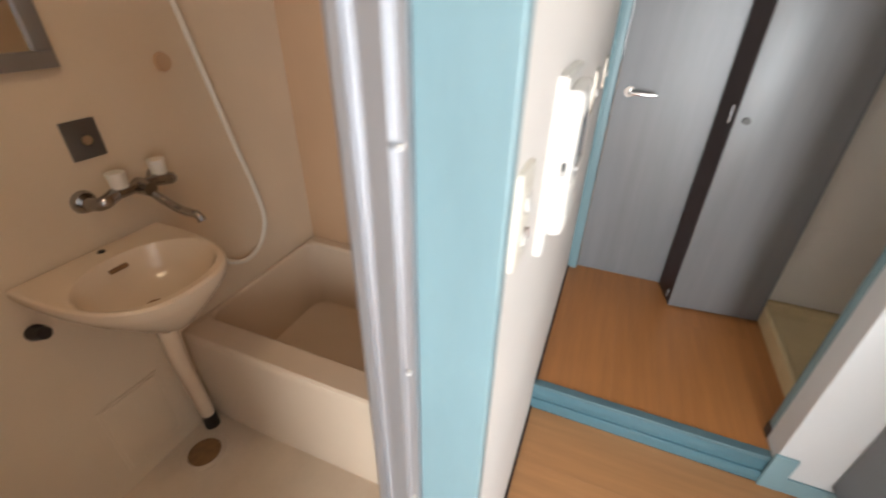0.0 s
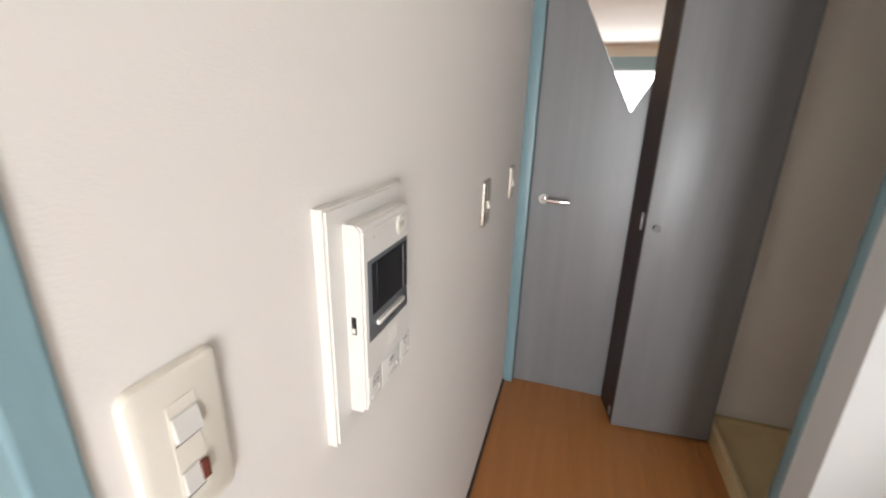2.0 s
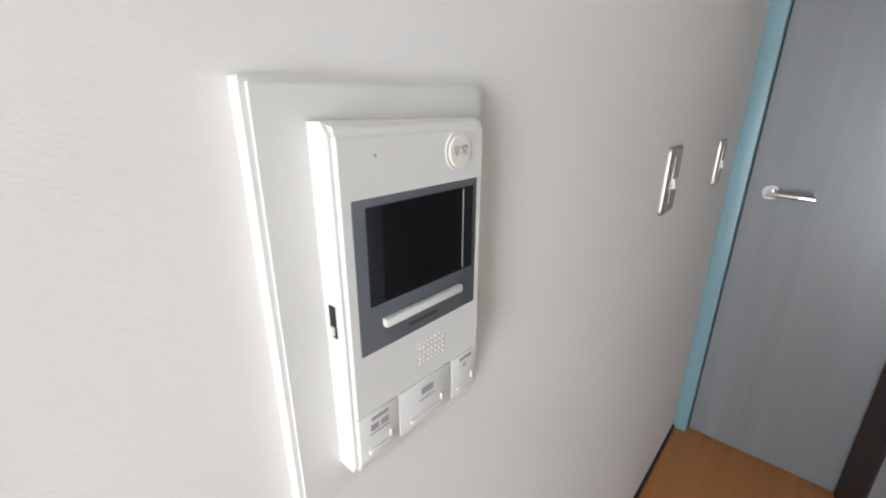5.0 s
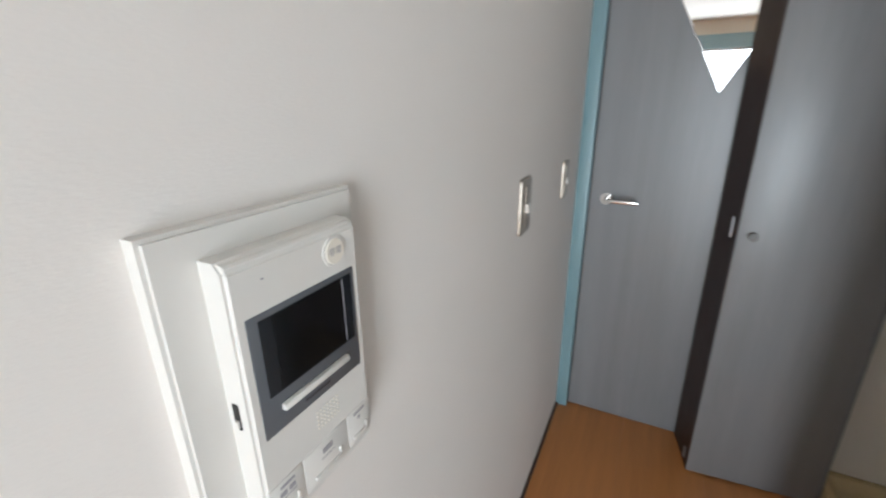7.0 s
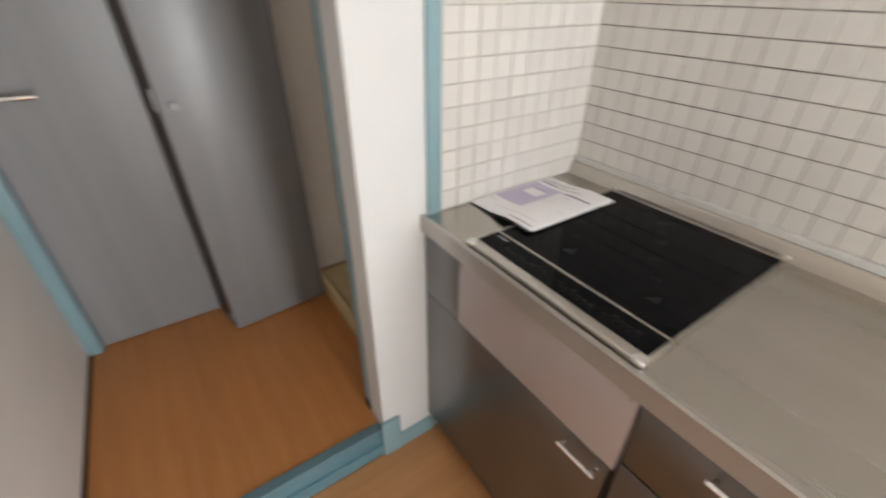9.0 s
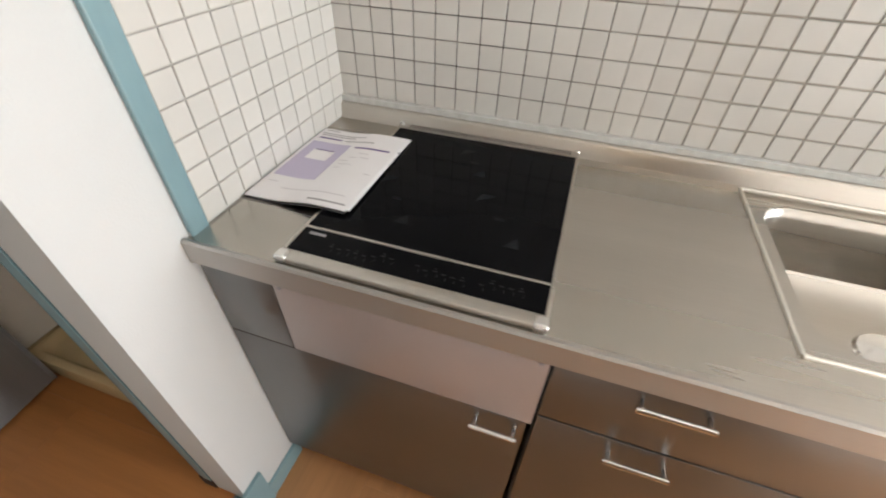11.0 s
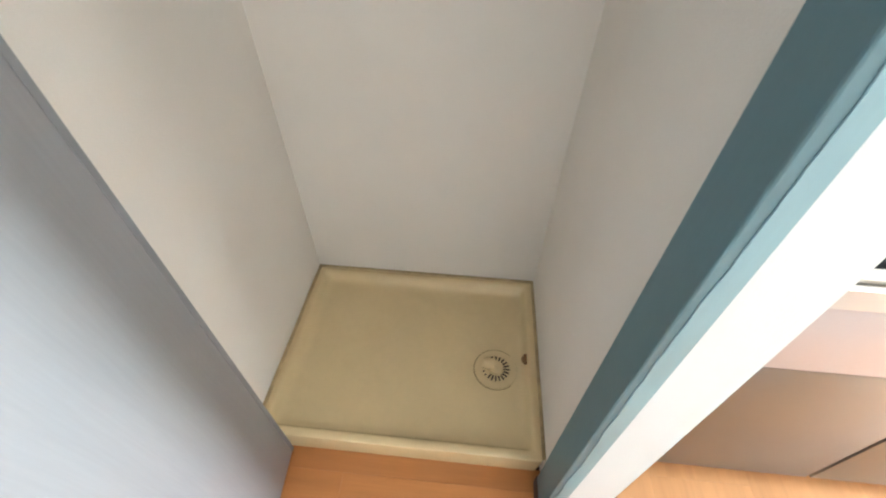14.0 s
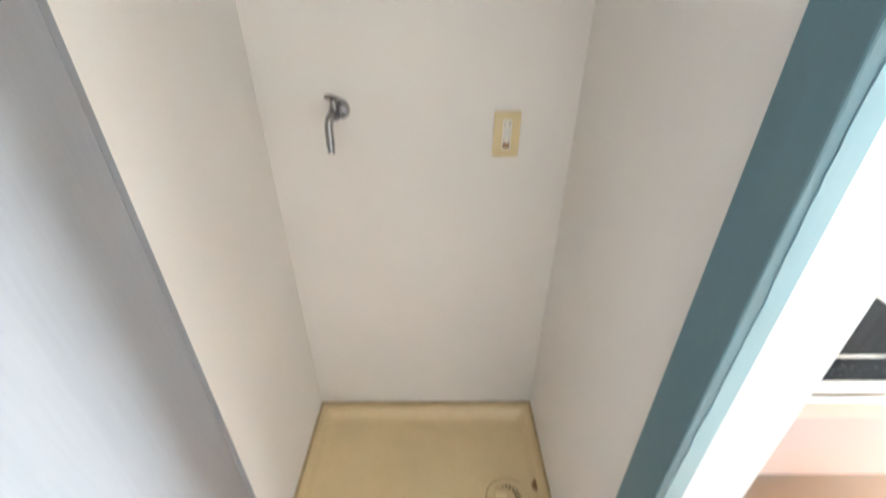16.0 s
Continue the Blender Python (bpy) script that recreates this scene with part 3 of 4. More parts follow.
    part("cable_clip", B(0.015, 0.022, 0.945, 0.975, z0 - 0.004, z0 + 0.002, bevel=0.001), WHITE_PLASTIC, i)


intercom()


# ---- kitchen counter ----
WZ = 0.795        # worktop
CF = 1.022        # its front edge


def worktop():
    w = thing("worktop", "brushed stainless steel worktop with rolled front edge and back upstand", "worktop", (CF, 0.5, WZ))
    ys, ye, YSB = 0.542, 0.00, 0.512         # sink
    xs, yy = (CF + 0.01, 1.120, 1.572, XK), (-0.40, ye, ys, YP - 0.0015)
    bm = bmesh.new()
    grid = [[[bm.verts.new((x, y, z)) for z in (WZ - 0.03, WZ)] for y in yy] for x in xs]
    cells = [(p, q) for p in range(3) for q in range(3) if (p, q) != (1, 1)]
    for p, q in cells:
        g = [grid[p][q], grid[p + 1][q], grid[p + 1][q + 1], grid[p][q + 1]]
        bm.faces.new([v[1] for v in g])
        bm.faces.new([v[0] for v in g][::-1])
        for k, (dp, dq) in enumerate(((0, -1), (1, 0), (0, 1), (-1, 0))):
            if (p + dp, q + dq) not in cells:
                u, v = g[k], g[(k + 1) % 4]
                bm.faces.new((u[0], v[0], v[1], u[1]))
    part("top", bm, STEEL, w, smooth=False)
    prof = [(CF + 0.010, WZ), (CF + 0.010, WZ + 0.003), (CF + 0.004, WZ + 0.004), (CF, WZ), (CF, WZ - 0.046), (CF + 0.004, WZ - 0.050), (CF + 0.010, WZ - 0.050)]
    part("front_edge", prism(bmesh.new(), prof, "y", -0.40, YP - 0.0015), EDGE_STEEL, w, "rolled steel front edge")
    up = [(XK, WZ), (1.587, WZ), (1.589, WZ + 0.004), (1.593, WZ + 0.034), (1.599, WZ + 0.040), (XK, WZ + 0.042)]
    part("upstand", prism(bmesh.new(), up, "y", -0.40, YP - 0.0015), STEEL, w, "steel back upstand")
    part("caulk", boxes((1.602, 1.6185, -0.40, YP - 0.002, WZ + 0.0415, WZ + 0.056), (CF + 0.02, 1.600, YP - 0.006, YP - 0.0015, WZ, WZ + 0.008)), material("caulk", (0.62, 0.62, 0.60), 0.5, vary=0.1, scale=40), w, "pale silicone sealant bead")
    # raised rim and bowl
    bm = bmesh.new()
    for a, b in (((1.120, ye), (1.120, ys)), ((1.120, ys), (1.572, ys)), ((1.572, ys), (1.572, ye))):
        rod(bm, (*a, WZ + 0.001), (*b, WZ + 0.001), 0.0042, 0.0042, 12)
    part("sink_rim", bm, material("polished_bead", (0.80, 0.77, 0.72), 0.38, 1.0, vary=0.02), w, "bright raised rim round the sink")
    bm = bmesh.new()
    x0, x1, y0, y1 = 1.150, 1.545, 0.03, YSB

    def ring(inset, z, r):
        vs = []
        for cx, cy, a0 in ((x1 - inset - r, y1 - inset - r, 0), (x0 + inset + r, y1 - inset - r, 90), (x0 + inset + r, y0 + inset + r, 180), (x1 - inset - r, y0 + inset + r, 270)):
            for k in range(7):
                a = radians(a0 + 15 * k)
                vs.append(bm.verts.new((cx + r * math.cos(a), cy + r * math.sin(a), z)))
        return vs
    rings = [ring(-0.004, WZ - 0.006, 0.075), ring(0.004, WZ - 0.012, 0.07), ring(0.010, WZ - 0.03, 0.065), ring(0.022, WZ - 0.15, 0.06), ring(0.05, WZ - 0.172, 0.05), ring(0.12, WZ - 0.176, 0.03)]
    for a, b in zip(rings, rings[1:]):
        for k in range(28):
            bm.faces.new((a[k], a[(k + 1) % 28], b[(k + 1) % 28], b[k]))
    bm.faces.new(rings[-1])
    part("sink_bowl", bm, STEEL, w, "pressed steel sink bowl")
    bm = bmesh.new()
    # sunken deck round the bowl, as four strips with round corners left to the bowl's lip
    for a, b, c, e in ((1.116, 1.576, y1 - 0.001, ys), (1.116, 1.576, ye, 0.031), (1.116, 1.151, 0.031, y1 - 0.001), (1.544, 1.576, 0.031, y1 - 0.001)):
        box(bm, a, b, c, e, WZ - 0.012, WZ - 0.006)
    for cx, cy, sx, sy in ((x1, y1, -1, -1), (x0, y1, 1, -1), (x0, y0, 1, 1), (x1, y0, -1, 1)):
        corner = [(cx, cy)] + [(cx + sx * 0.075 - sx * 0.075 * math.cos(radians(t)), cy + sy * 0.075 - sy * 0.075 * math.sin(radians(t))) for t in (0, 15, 30, 45, 60, 75, 90)]
        prism(bm, corner, "z", WZ - 0.012, WZ - 0.0061)
    part("sink_deck", bm, STEEL, w, "sunken steel deck of the sink", smooth=False)
    part("drain", rod(bmesh.new(), (1.345, 0.245, WZ - 0.176), (1.345, 0.245, WZ - 0.170), 0.06, 0.055, 32), CHROME, w, "chrome sink drain")


worktop()


def cooktop():
    y0, y1, x0, x1 = 0.887, 1.346, 1.038, 1.588
    c = thing("induction_cooktop", "black glass induction cooktop with steel trim set in the worktop", "cooktop", (1.3, 1.13, WZ))
    part("front_trim", B(x0, 1.066, y0, y1, WZ, WZ + 0.011, bevel=0.004, segments=3), STEEL, c, "steel front trim")
    part("side_trim", B(1.066, 1.566, y1 - 0.007, y1, WZ, WZ + 0.009, bevel=0.002), STEEL, c, "steel side trim")
    part("side_trim", B(1.066, 1.566, y0, y0 + 0.007, WZ, WZ + 0.009, bevel=0.002), STEEL, c, "steel side trim")
    for y in (y0 + 0.010, y1 - 0.010):
        part("corner_cap", B(x0 - 0.002, 1.062, y - 0.012, y + 0.012, WZ, WZ + 0.0145, bevel=0.006, segments=4), CHROME, c, "bright corner cap")
    part("glass_plate", B(1.1345, 1.566, y0 + 0.007, y1 - 0.007, WZ, WZ + 0.009), BLACK_GLASS, c, "black ceramic glass plate")
    ctrl = part("control_panel", B(1.0667, 1.1275, y0 + 0.007, y1 - 0.007, WZ, WZ + 0.0088), BLACK_GLASS, c, "black glass control panel")
    part("divider", B(1.128, 1.134, y0 + 0.007, y1 - 0.007, WZ, WZ + 0.0105, bevel=0.001), STEEL, c, "steel divider strip")
    dim = material("dim_icon", (0.04, 0.04, 0.043), 0.4)
    rng = random.Random(4)
    n = 0
    y = y1 - 0.02
    part("logo_print", B(1.113, 1.119, y1 - 0.055, y1 - 0.022, WZ + 0.0088, WZ + 0.0092), GREY_PRINT, ctrl)
    for k in range(22):
        y = y1 - 0.078 - k * 0.0158
        if y < y0 + 0.03 or k in (8, 9, 16):
            continue
        x = 1.090 + 0.012 * rng.random()
        part("icon_print", B(x, x + 0.0022, y - 0.0040, y + 0.0040, WZ + 0.0088, WZ + 0.0091), dim, ctrl)
        part("icon_print", B(x - 0.0125, x - 0.0050, y - 0.0058, y - 0.0046, WZ + 0.0088, WZ + 0.0091), dim, ctrl)
        if k % 3 == 0:
            part("icon_print", B(x + 0.006, x + 0.0085, y - 0.0016, y + 0.0016, WZ + 0.0088, WZ + 0.0091), dim, ctrl)
    faint = material("faint_mark", (0.012, 0.0135, 0.016), 0.2)
    for m in (dim, faint):
        m.node_tree.nodes["Principled BSDF"].inputs["Specular IOR Level"].default_value = 0.14
    for bx, by, r in ((1.27, 1.01, 0.09), (1.27, 1.22, 0.09), (1.46, 1.11, 0.065)):
        for a in (35, 215):
            u, v = bx + r * math.cos(radians(a)), by + r * math.sin(radians(a))
            tri = [(u, v), (u - 0.030 * math.copysign(1, math.cos(radians(a))), v + 0.008), (u, v - 0.030 * math.copysign(1, math.sin(radians(a))))]
            part("zone_mark", prism(bmesh.new(), tri, "z", WZ + 0.009, WZ + 0.00925), faint, c, "faint grey cooking zone mark")
        part("zone_mark", B(bx - 0.004, bx + 0.004, by - 0.010, by + 0.010, WZ + 0.009, WZ + 0.00925), faint, c, "faint grey cooking zone mark")
    vent = part("rear_vent", B(1.567, x1, y0, y1, WZ, WZ + 0.012, bevel=0.002), STEEL, c, "perforated steel exhaust vent")
    bm = bmesh.new()
    for k in range(72):
        for r in range(3):
            y = y0 + 0.02 + k * 0.0057
            box(bm, 1.571 + r * 0.0065, 1.575 + r * 0.0065, y, y + 0.0032, WZ + 0.0118, WZ + 0.0123)
    part("vent_slots", bm, PRINT, vent)
    for y in (y0 + 0.005, y1 - 0.005):
        part("bracket", B(1.582, 1.600, y - 0.006, y + 0.006, WZ + 0.001, WZ + 0.018, bevel=0.004, segments=3), CHROME, c, "small bright bracket")


cooktop()


def booklet():
    x0, x1, y0, y1 = 1.184, 1.498, 1.286, 1.516
    z = WZ + 0.0105

    def sag(u, v):
        """Height of the sheets: they rest on the cooktop's rim, then droop to the worktop beside it."""
        w = min(max((v - 0.28) / 0.42, 0), 1)
        return 0.004 * (1 - u) ** 3 * (1 - v) + 0.002 * math.sin(3.1 * u) * (1 - v) - 0.0095 * w * w * (3 - 2 * w)

    b = thing("booklet", "stapled white manual with lilac cover print lying on the cooktop edge", "booklet", (1.32, 1.41, z))
    n = 12

    def sheet(dx, dy, za, zb, lift):
        bm = bmesh.new()
        grid = []
        for top in (za, zb):
            rows = []
            for i in range(n + 1):
                row = []
                for j in range(n + 1):
                    u, v = i / n, j / n
                    curl = sag(u, v) + lift * 0.0015 * math.sin(5 * v + 2 * u) * (1 - u)
                    row.append(bm.verts.new((x0 + (x1 - x0) * u + dx, y0 + (y1 - y0) * v + dy, z + top + curl)))
                rows.append(row)
            grid.append(rows)
        for g in grid:
            for i in range(n):
                for j in range(n):
                    bm.faces.new((g[i][j], g[i + 1][j], g[i + 1][j + 1], g[i][j + 1]))
        a, c = grid
        rim = [(i, 0) for i in range(n)] + [(n, j) for j in range(n)] + [(i, n) for i in range(n, 0, -1)] + [(0, j) for j in range(n, 0, -1)]
        for (i, j), (k, m) in zip(rim, rim[1:] + rim[:1]):
            bm.faces.new((a[i][j], a[k][m], c[k][m], c[i][j]))
        return bm
    part("back_cover", sheet(-0.006, 0.003, 0.0, 0.0012, 1.0), PRINT, b, "dark back cover")
    part("page", sheet(0.004, -0.004, 0.0016, 0.0040, 1.0), PAPER, b)
    part("page", sheet(-0.003, 0.001, 0.0044, 0.0066, 1.0), PAPER, b)
    part("cover", sheet(0, 0, 0.0068, 0.0072, 1.0), PAPER, b, "white printed cover")

    def strip(name, u0, u1, v0, v1, mat, up=0.0):
        """Print that follows the cover: u runs to the wall, v to the booklet's spine."""
        bm = bmesh.new()
        k = 6
        rows = []
        for i in range(k + 1):
            row = []
            for j in range(k + 1):
                u, v = u0 + (u1 - u0) * i / k, v0 + (v1 - v0) * j / k
                curl = sag(u, v) + 0.0015 * math.sin(5 * v + 2 * u) * (1 - u)
                row.append(bm.verts.new((x0 + (x1 - x0) * u, y0 + (y1 - y0) * v, z + 0.0076 + up + curl)))
            rows.append(row)
        for i in range(k):
            for j in range(k):
                bm.faces.new((rows[i][j], rows[i + 1][j], rows[i + 1][j + 1], rows[i][j + 1]))
        part(name, bm, mat, b)
    strip("cover_print", 0.26, 0.78, 0.52, 0.965, LILAC)
    strip("cover_picture", 0.52, 0.66, 0.62, 0.86, PAPER, 0.0004)
    strip("cover_picture_line", 0.655, 0.667, 0.64, 0.84, PURPLE, 0.0006)
    strip("title_bar", 0.735, 0.757, 0.07, 0.46, PURPLE)
    for u, v0, v1 in ((0.965, 0.80, 0.95), (0.915, 0.45, 0.96), (0.885, 0.55, 0.96)):
        strip("text_line", u, u + 0.012, v0, v1, GREY_PRINT)
    strip("text_line", 0.835, 0.855, 0.68, 0.95, PURPLE)
    strip("text_line", 0.835, 0.848, 0.30, 0.64, GREY_PRINT)
    pale = material("pale_print", (0.60, 0.57, 0.60), 0.6)
    for u, v0, v1 in ((0.66, 0.25, 0.36), (0.60, 0.20, 0.30), (0.59, 0.33, 0.42), (0.54, 0.38, 0.48), (0.49, 0.32, 0.46), (0.44, 0.40, 0.47), (0.40, 0.06, 0.13), (0.18, 0.84, 0.95), (0.12, 0.10, 0.75)):
        strip("text_line", u, u + 0.008, v0, v1, pale)
    strip("text_line", 0.03, 0.045, 0.04, 0.40, GREY_PRINT)
    for k in range(5):
        part("index_mark", B(x0 + 0.13 + k * 0.028, x0 + 0.135 + k * 0.028, y0 - 0.0042, y0 - 0.0002, z + 0.0025, z + 0.0062), PRINT, b)


booklet()


def handle(y0, y1, z, parent, xf):
    h = part("handle", rod(bmesh.new(), (xf - 0.026, y0 - 0.008, z), (xf - 0.026, y1 + 0.008, z), 0.0052), CHROME, parent, "chrome bar handle")
    for y in (y0, y1):
        part("handle_post", rod(bmesh.new(), (xf - 0.027, y, z + 0.002), (xf, y, z + 0.002), 0.0042), CHROME, h)


def cabinets():
    XF, ZB, ZT = 1.051, -0.03, WZ - 0.052
    c = thing("base_cabinet", "steel-fronted base cabinet under the cooktop with one door", "cabinet", (1.3, 1.2, ZB))
    part("body", B(XF + 0.002, 1.610, 0.873, YP - 0.002, ZB, ZT), material("cabinet_carcass", (0.10, 0.095, 0.09), 0.6), c, "dark carcass")
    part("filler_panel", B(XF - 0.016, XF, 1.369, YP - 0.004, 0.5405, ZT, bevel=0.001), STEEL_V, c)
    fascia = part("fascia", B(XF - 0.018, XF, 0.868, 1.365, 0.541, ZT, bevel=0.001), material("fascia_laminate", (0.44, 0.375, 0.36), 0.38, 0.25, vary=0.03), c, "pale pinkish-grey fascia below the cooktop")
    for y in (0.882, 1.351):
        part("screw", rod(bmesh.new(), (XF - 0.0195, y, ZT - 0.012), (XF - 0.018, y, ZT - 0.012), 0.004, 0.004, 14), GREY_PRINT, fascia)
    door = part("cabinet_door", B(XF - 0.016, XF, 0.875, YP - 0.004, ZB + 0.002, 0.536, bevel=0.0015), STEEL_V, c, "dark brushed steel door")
    handle(0.895, 0.969, 0.512, door, XF - 0.016)
    part("filler_line", B(XF - 0.0155, XF, 1.369, YP - 0.004, 0.5365, 0.5400), GAP, c)
    part("foot", B(1.080, 1.100, YP - 0.035, YP - 0.014, KZ, ZB, bevel=0.002), WHITE_PLASTIC, c, "white plastic cabinet foot")
    part("plinth", B(1.11, 1.13, 0.873, YP - 0.04, KZ, ZB), GAP, c, "dark recessed plinth")
    d = thing("base_cabinet", "steel-fronted base cabinet with drawers under the sink", "cabinet", (1.3, 0.25, ZB))
    part("body", B(XF + 0.002, 1.610, -0.40, 0.864, ZB, 0.560), material("cabinet_carcass_dark", (0.10, 0.095, 0.09), 0.6), d, "dark carcass")
    for y0, y1 in ((0.245, 0.862), (-0.40, 0.241)):
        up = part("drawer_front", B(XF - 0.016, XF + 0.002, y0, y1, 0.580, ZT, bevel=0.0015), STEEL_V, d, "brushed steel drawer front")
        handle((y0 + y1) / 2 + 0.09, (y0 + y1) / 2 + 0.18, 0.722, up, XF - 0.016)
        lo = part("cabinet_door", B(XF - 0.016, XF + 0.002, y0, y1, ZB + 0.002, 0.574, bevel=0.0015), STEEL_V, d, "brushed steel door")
        handle((y0 + y1) / 2 + 0.09, (y0 + y1) / 2 + 0.18, 0.545, lo, XF - 0.016)
    part("plinth", B(1.11, 1.13, -0.40, 0.864, KZ, ZB), GAP, d, "dark recessed plinth")


cabinets()


# ---- washing alcove ----
def washing_tray():
    x0, x1, y0, y1, zt = 0.960, 1.597, 1.652, 2.465, 0.090
    t = thing("washing_machine_tray", "beige plastic washing machine drain tray on the alcove floor", "drain tray", ((x0 + x1) / 2, (y0 + y1) / 2, 0))
    bm = bmesh.new()

    def loop(inset, z, r):
        vs = []
        for cx, cy, a0 in ((x1 - inset - r, y1 - inset - r, 0), (x0 + inset + r, y1 - inset - r, 90), (x0 + inset + r, y0 + inset + r, 180), (x1 - inset - r, y0 + inset + r, 270)):
            for k in range(5):
                a = radians(a0 + 22.5 * k)
                vs.append(bm.verts.new((cx + r * math.cos(a), cy + r * math.sin(a), z)))
        return vs
    rings = [loop(0.006, 0.0, 0.010), loop(0.002, zt - 0.012, 0.010), loop(0.004, zt - 0.003, 0.009), loop(0.010, zt, 0.009), loop(0.022, zt, 0.012), loop(0.027, zt - 0.002, 0.014), loop(0.032, zt - 0.009, 0.016),
             loop(0.038, zt - 0.026, 0.020), loop(0.043, zt - 0.034, 0.024), loop(0.052, zt - 0.039, 0.030), loop(0.066, zt - 0.0405, 0.036), loop(0.20, zt - 0.043, 0.03)]
    for a, b in zip(rings, rings[1:]):
        for k in range(20):
            bm.faces.new((a[k], a[(k + 1) % 20], b[(k + 1) % 20], b[k]))
    bm.faces.new(rings[-1])
    part("pan", bm, TRAY, t)
    dx, dy, z = 1.245, 1.782, zt - 0.042
    drain = part("drain_flange", rod(bmesh.new(), (dx, dy, z - 0.002), (dx, dy, z + 0.004), 0.071, 0.068, 48), TRAY, t, "round beige drain flange")
    part("flange_seam", rod(bmesh.new(), (dx, dy, z - 0.003), (dx, dy, z + 0.0012), 0.0725, 0.0725, 48), material("flange_seam_tan", (0.36, 0.25, 0.12), 0.6, vary=0.2, scale=20), drain, "darker tan seam line round the flange")
    part("drain_cover", rod(bmesh.new(), (dx, dy, z + 0.004), (dx, dy, z + 0.0062), 0.048, 0.046, 48), TRAY, drain, "beige slotted drain cover")
    for k in range(20):
        a = radians(k * 18)
        long = 0.006 if 3 <= k <= 7 else 0.018
        m = Matrix.Translation((dx, dy, 0)) @ Matrix.Rotation(a, 4, "Z")
        bm = B(0.044 - long, 0.044, -0.0027, 0.0027, z + 0.0062, z + 0.0066)
        bmesh.ops.transform(bm, matrix=m, verts=bm.verts)
        part("drain_slot", bm, GAP, drain)
    part("drain_cap", rod(bmesh.new(), (dx, dy, z + 0.0062), (dx, dy, z + 0.020), 0.025, 0.022, 32), TRAY, drain, "raised beige drain cap")
    part("hose_elbow", rod(bmesh.new(), (dx + 0.006, dy + 0.004, z + 0.022), (dx + 0.010, dy + 0.042, z + 0.020), 0.019, 0.017, 28), TRAY, drain, "stub of the beige hose elbow")
    part("stain", rod(bmesh.new(), (1.275, y0 + 0.031, zt - 0.012), (1.275, y0 + 0.0385, zt - 0.022), 0.019, 0.014, 16), RUST, t, "brown stain on the tray side")
    setting("trim_tray_caulk", boxes((XB - 0.010, XB, 1.648, 2.468, zt - 0.006, zt + 0.003), (0.968, XB - 0.010, 2.458, 2.468, zt - 0.006, zt + 0.003), (0.968, XB - 0.010, 1.648, 1.658, zt - 0.006, zt + 0.003), bevel=0.002),
            material("old_caulk", (0.46, 0.34, 0.18), 0.6, vary=0.2, scale=30), "discoloured sealant round the tray", "sealant")


washing_tray()


TAP_METAL = material("tap_metal", (0.34, 0.33, 0.33), 0.12, 1.0, vary=0.03, rough_vary=0.04)


def wall_tap():
    y, z = 2.260, 1.208
    t = thing("wall_tap", "chrome washing machine tap on the alcove wall", "tap", (XB, y, z))
    part("flange", rod(bmesh.new(), (XB, y, z), (XB - 0.010, y, z), 0.026, 0.020, 32), TAP_METAL, t)
    part("valve_body", rod(bmesh.new(), (XB - 0.010, y, z), (XB - 0.060, y, z), 0.014, 0.016, 24), TAP_METAL, t)
    part("spout", pipe(bmesh.new(), [(XB - 0.050, y, z), (XB - 0.075, y + 0.006, z - 0.002), (XB - 0.092, y + 0.010, z - 0.022), (XB - 0.094, y + 0.011, z - 0.070)], 0.0105), TAP_METAL, t, "curved chrome spout")
    part("nozzle", rod(bmesh.new(), (XB - 0.094, y + 0.011, z - 0.068), (XB - 0.094, y + 0.011, z - 0.086), 0.0085, 0.0085), TAP_METAL, t)
    part("stem", rod(bmesh.new(), (XB - 0.055, y, z), (XB - 0.060, y, z + 0.034), 0.008), TAP_METAL, t)
    part("cross_handle", pipe(bmesh.new(), [(XB - 0.075, y - 0.016, z + 0.036), (XB - 0.060, y, z + 0.040), (XB - 0.045, y + 0.020, z + 0.038)], 0.006), TAP_METAL, t, "chrome lever handle")


wall_tap()


def outlet():
    y, z, w, h = 1.827, 1.144, 0.070, 0.120
    o = thing("wall_outlet", "cream plastic washing machine outlet plate with earth terminal", "outlet", (XB, y, z))
    part("plate", B(XB - 0.008, XB, y - w / 2, y + w / 2, z - h / 2, z + h / 2, bevel=0.0035, segments=3), CREAM_PLATE, o)
    part("socket_insert", B(XB - 0.0092, XB - 0.007, y - 0.012, y + 0.012, z - 0.040, z + 0.040, bevel=0.0008), IVORY, o)
    part("slots", boxes((XB - 0.0096, XB - 0.009, y - 0.0075, y - 0.006, z + 0.022, z + 0.033), (XB - 0.0096, XB - 0.009, y + 0.006, y + 0.0075, z + 0.022, z + 0.033)), PRINT, o)
    part("earth_terminal", boxes((XB - 0.0105, XB - 0.009, y - 0.009, y + 0.009, z - 0.035, z - 0.021), (XB - 0.0096, XB - 0.009, y - 0.0068, y - 0.0055, z - 0.021, z - 0.007), (XB - 0.0096, XB - 0.009, y + 0.0055, y + 0.0068, z - 0.021, z - 0.007)), RUST, o, "brown earth terminal")
    part("cover_flap", B(XB - 0.011, XB - 0.009, y - 0.009, y + 0.009, z - 0.005, z + 0.014, bevel=0.0008), WHITE_PLASTIC, o)


outlet()

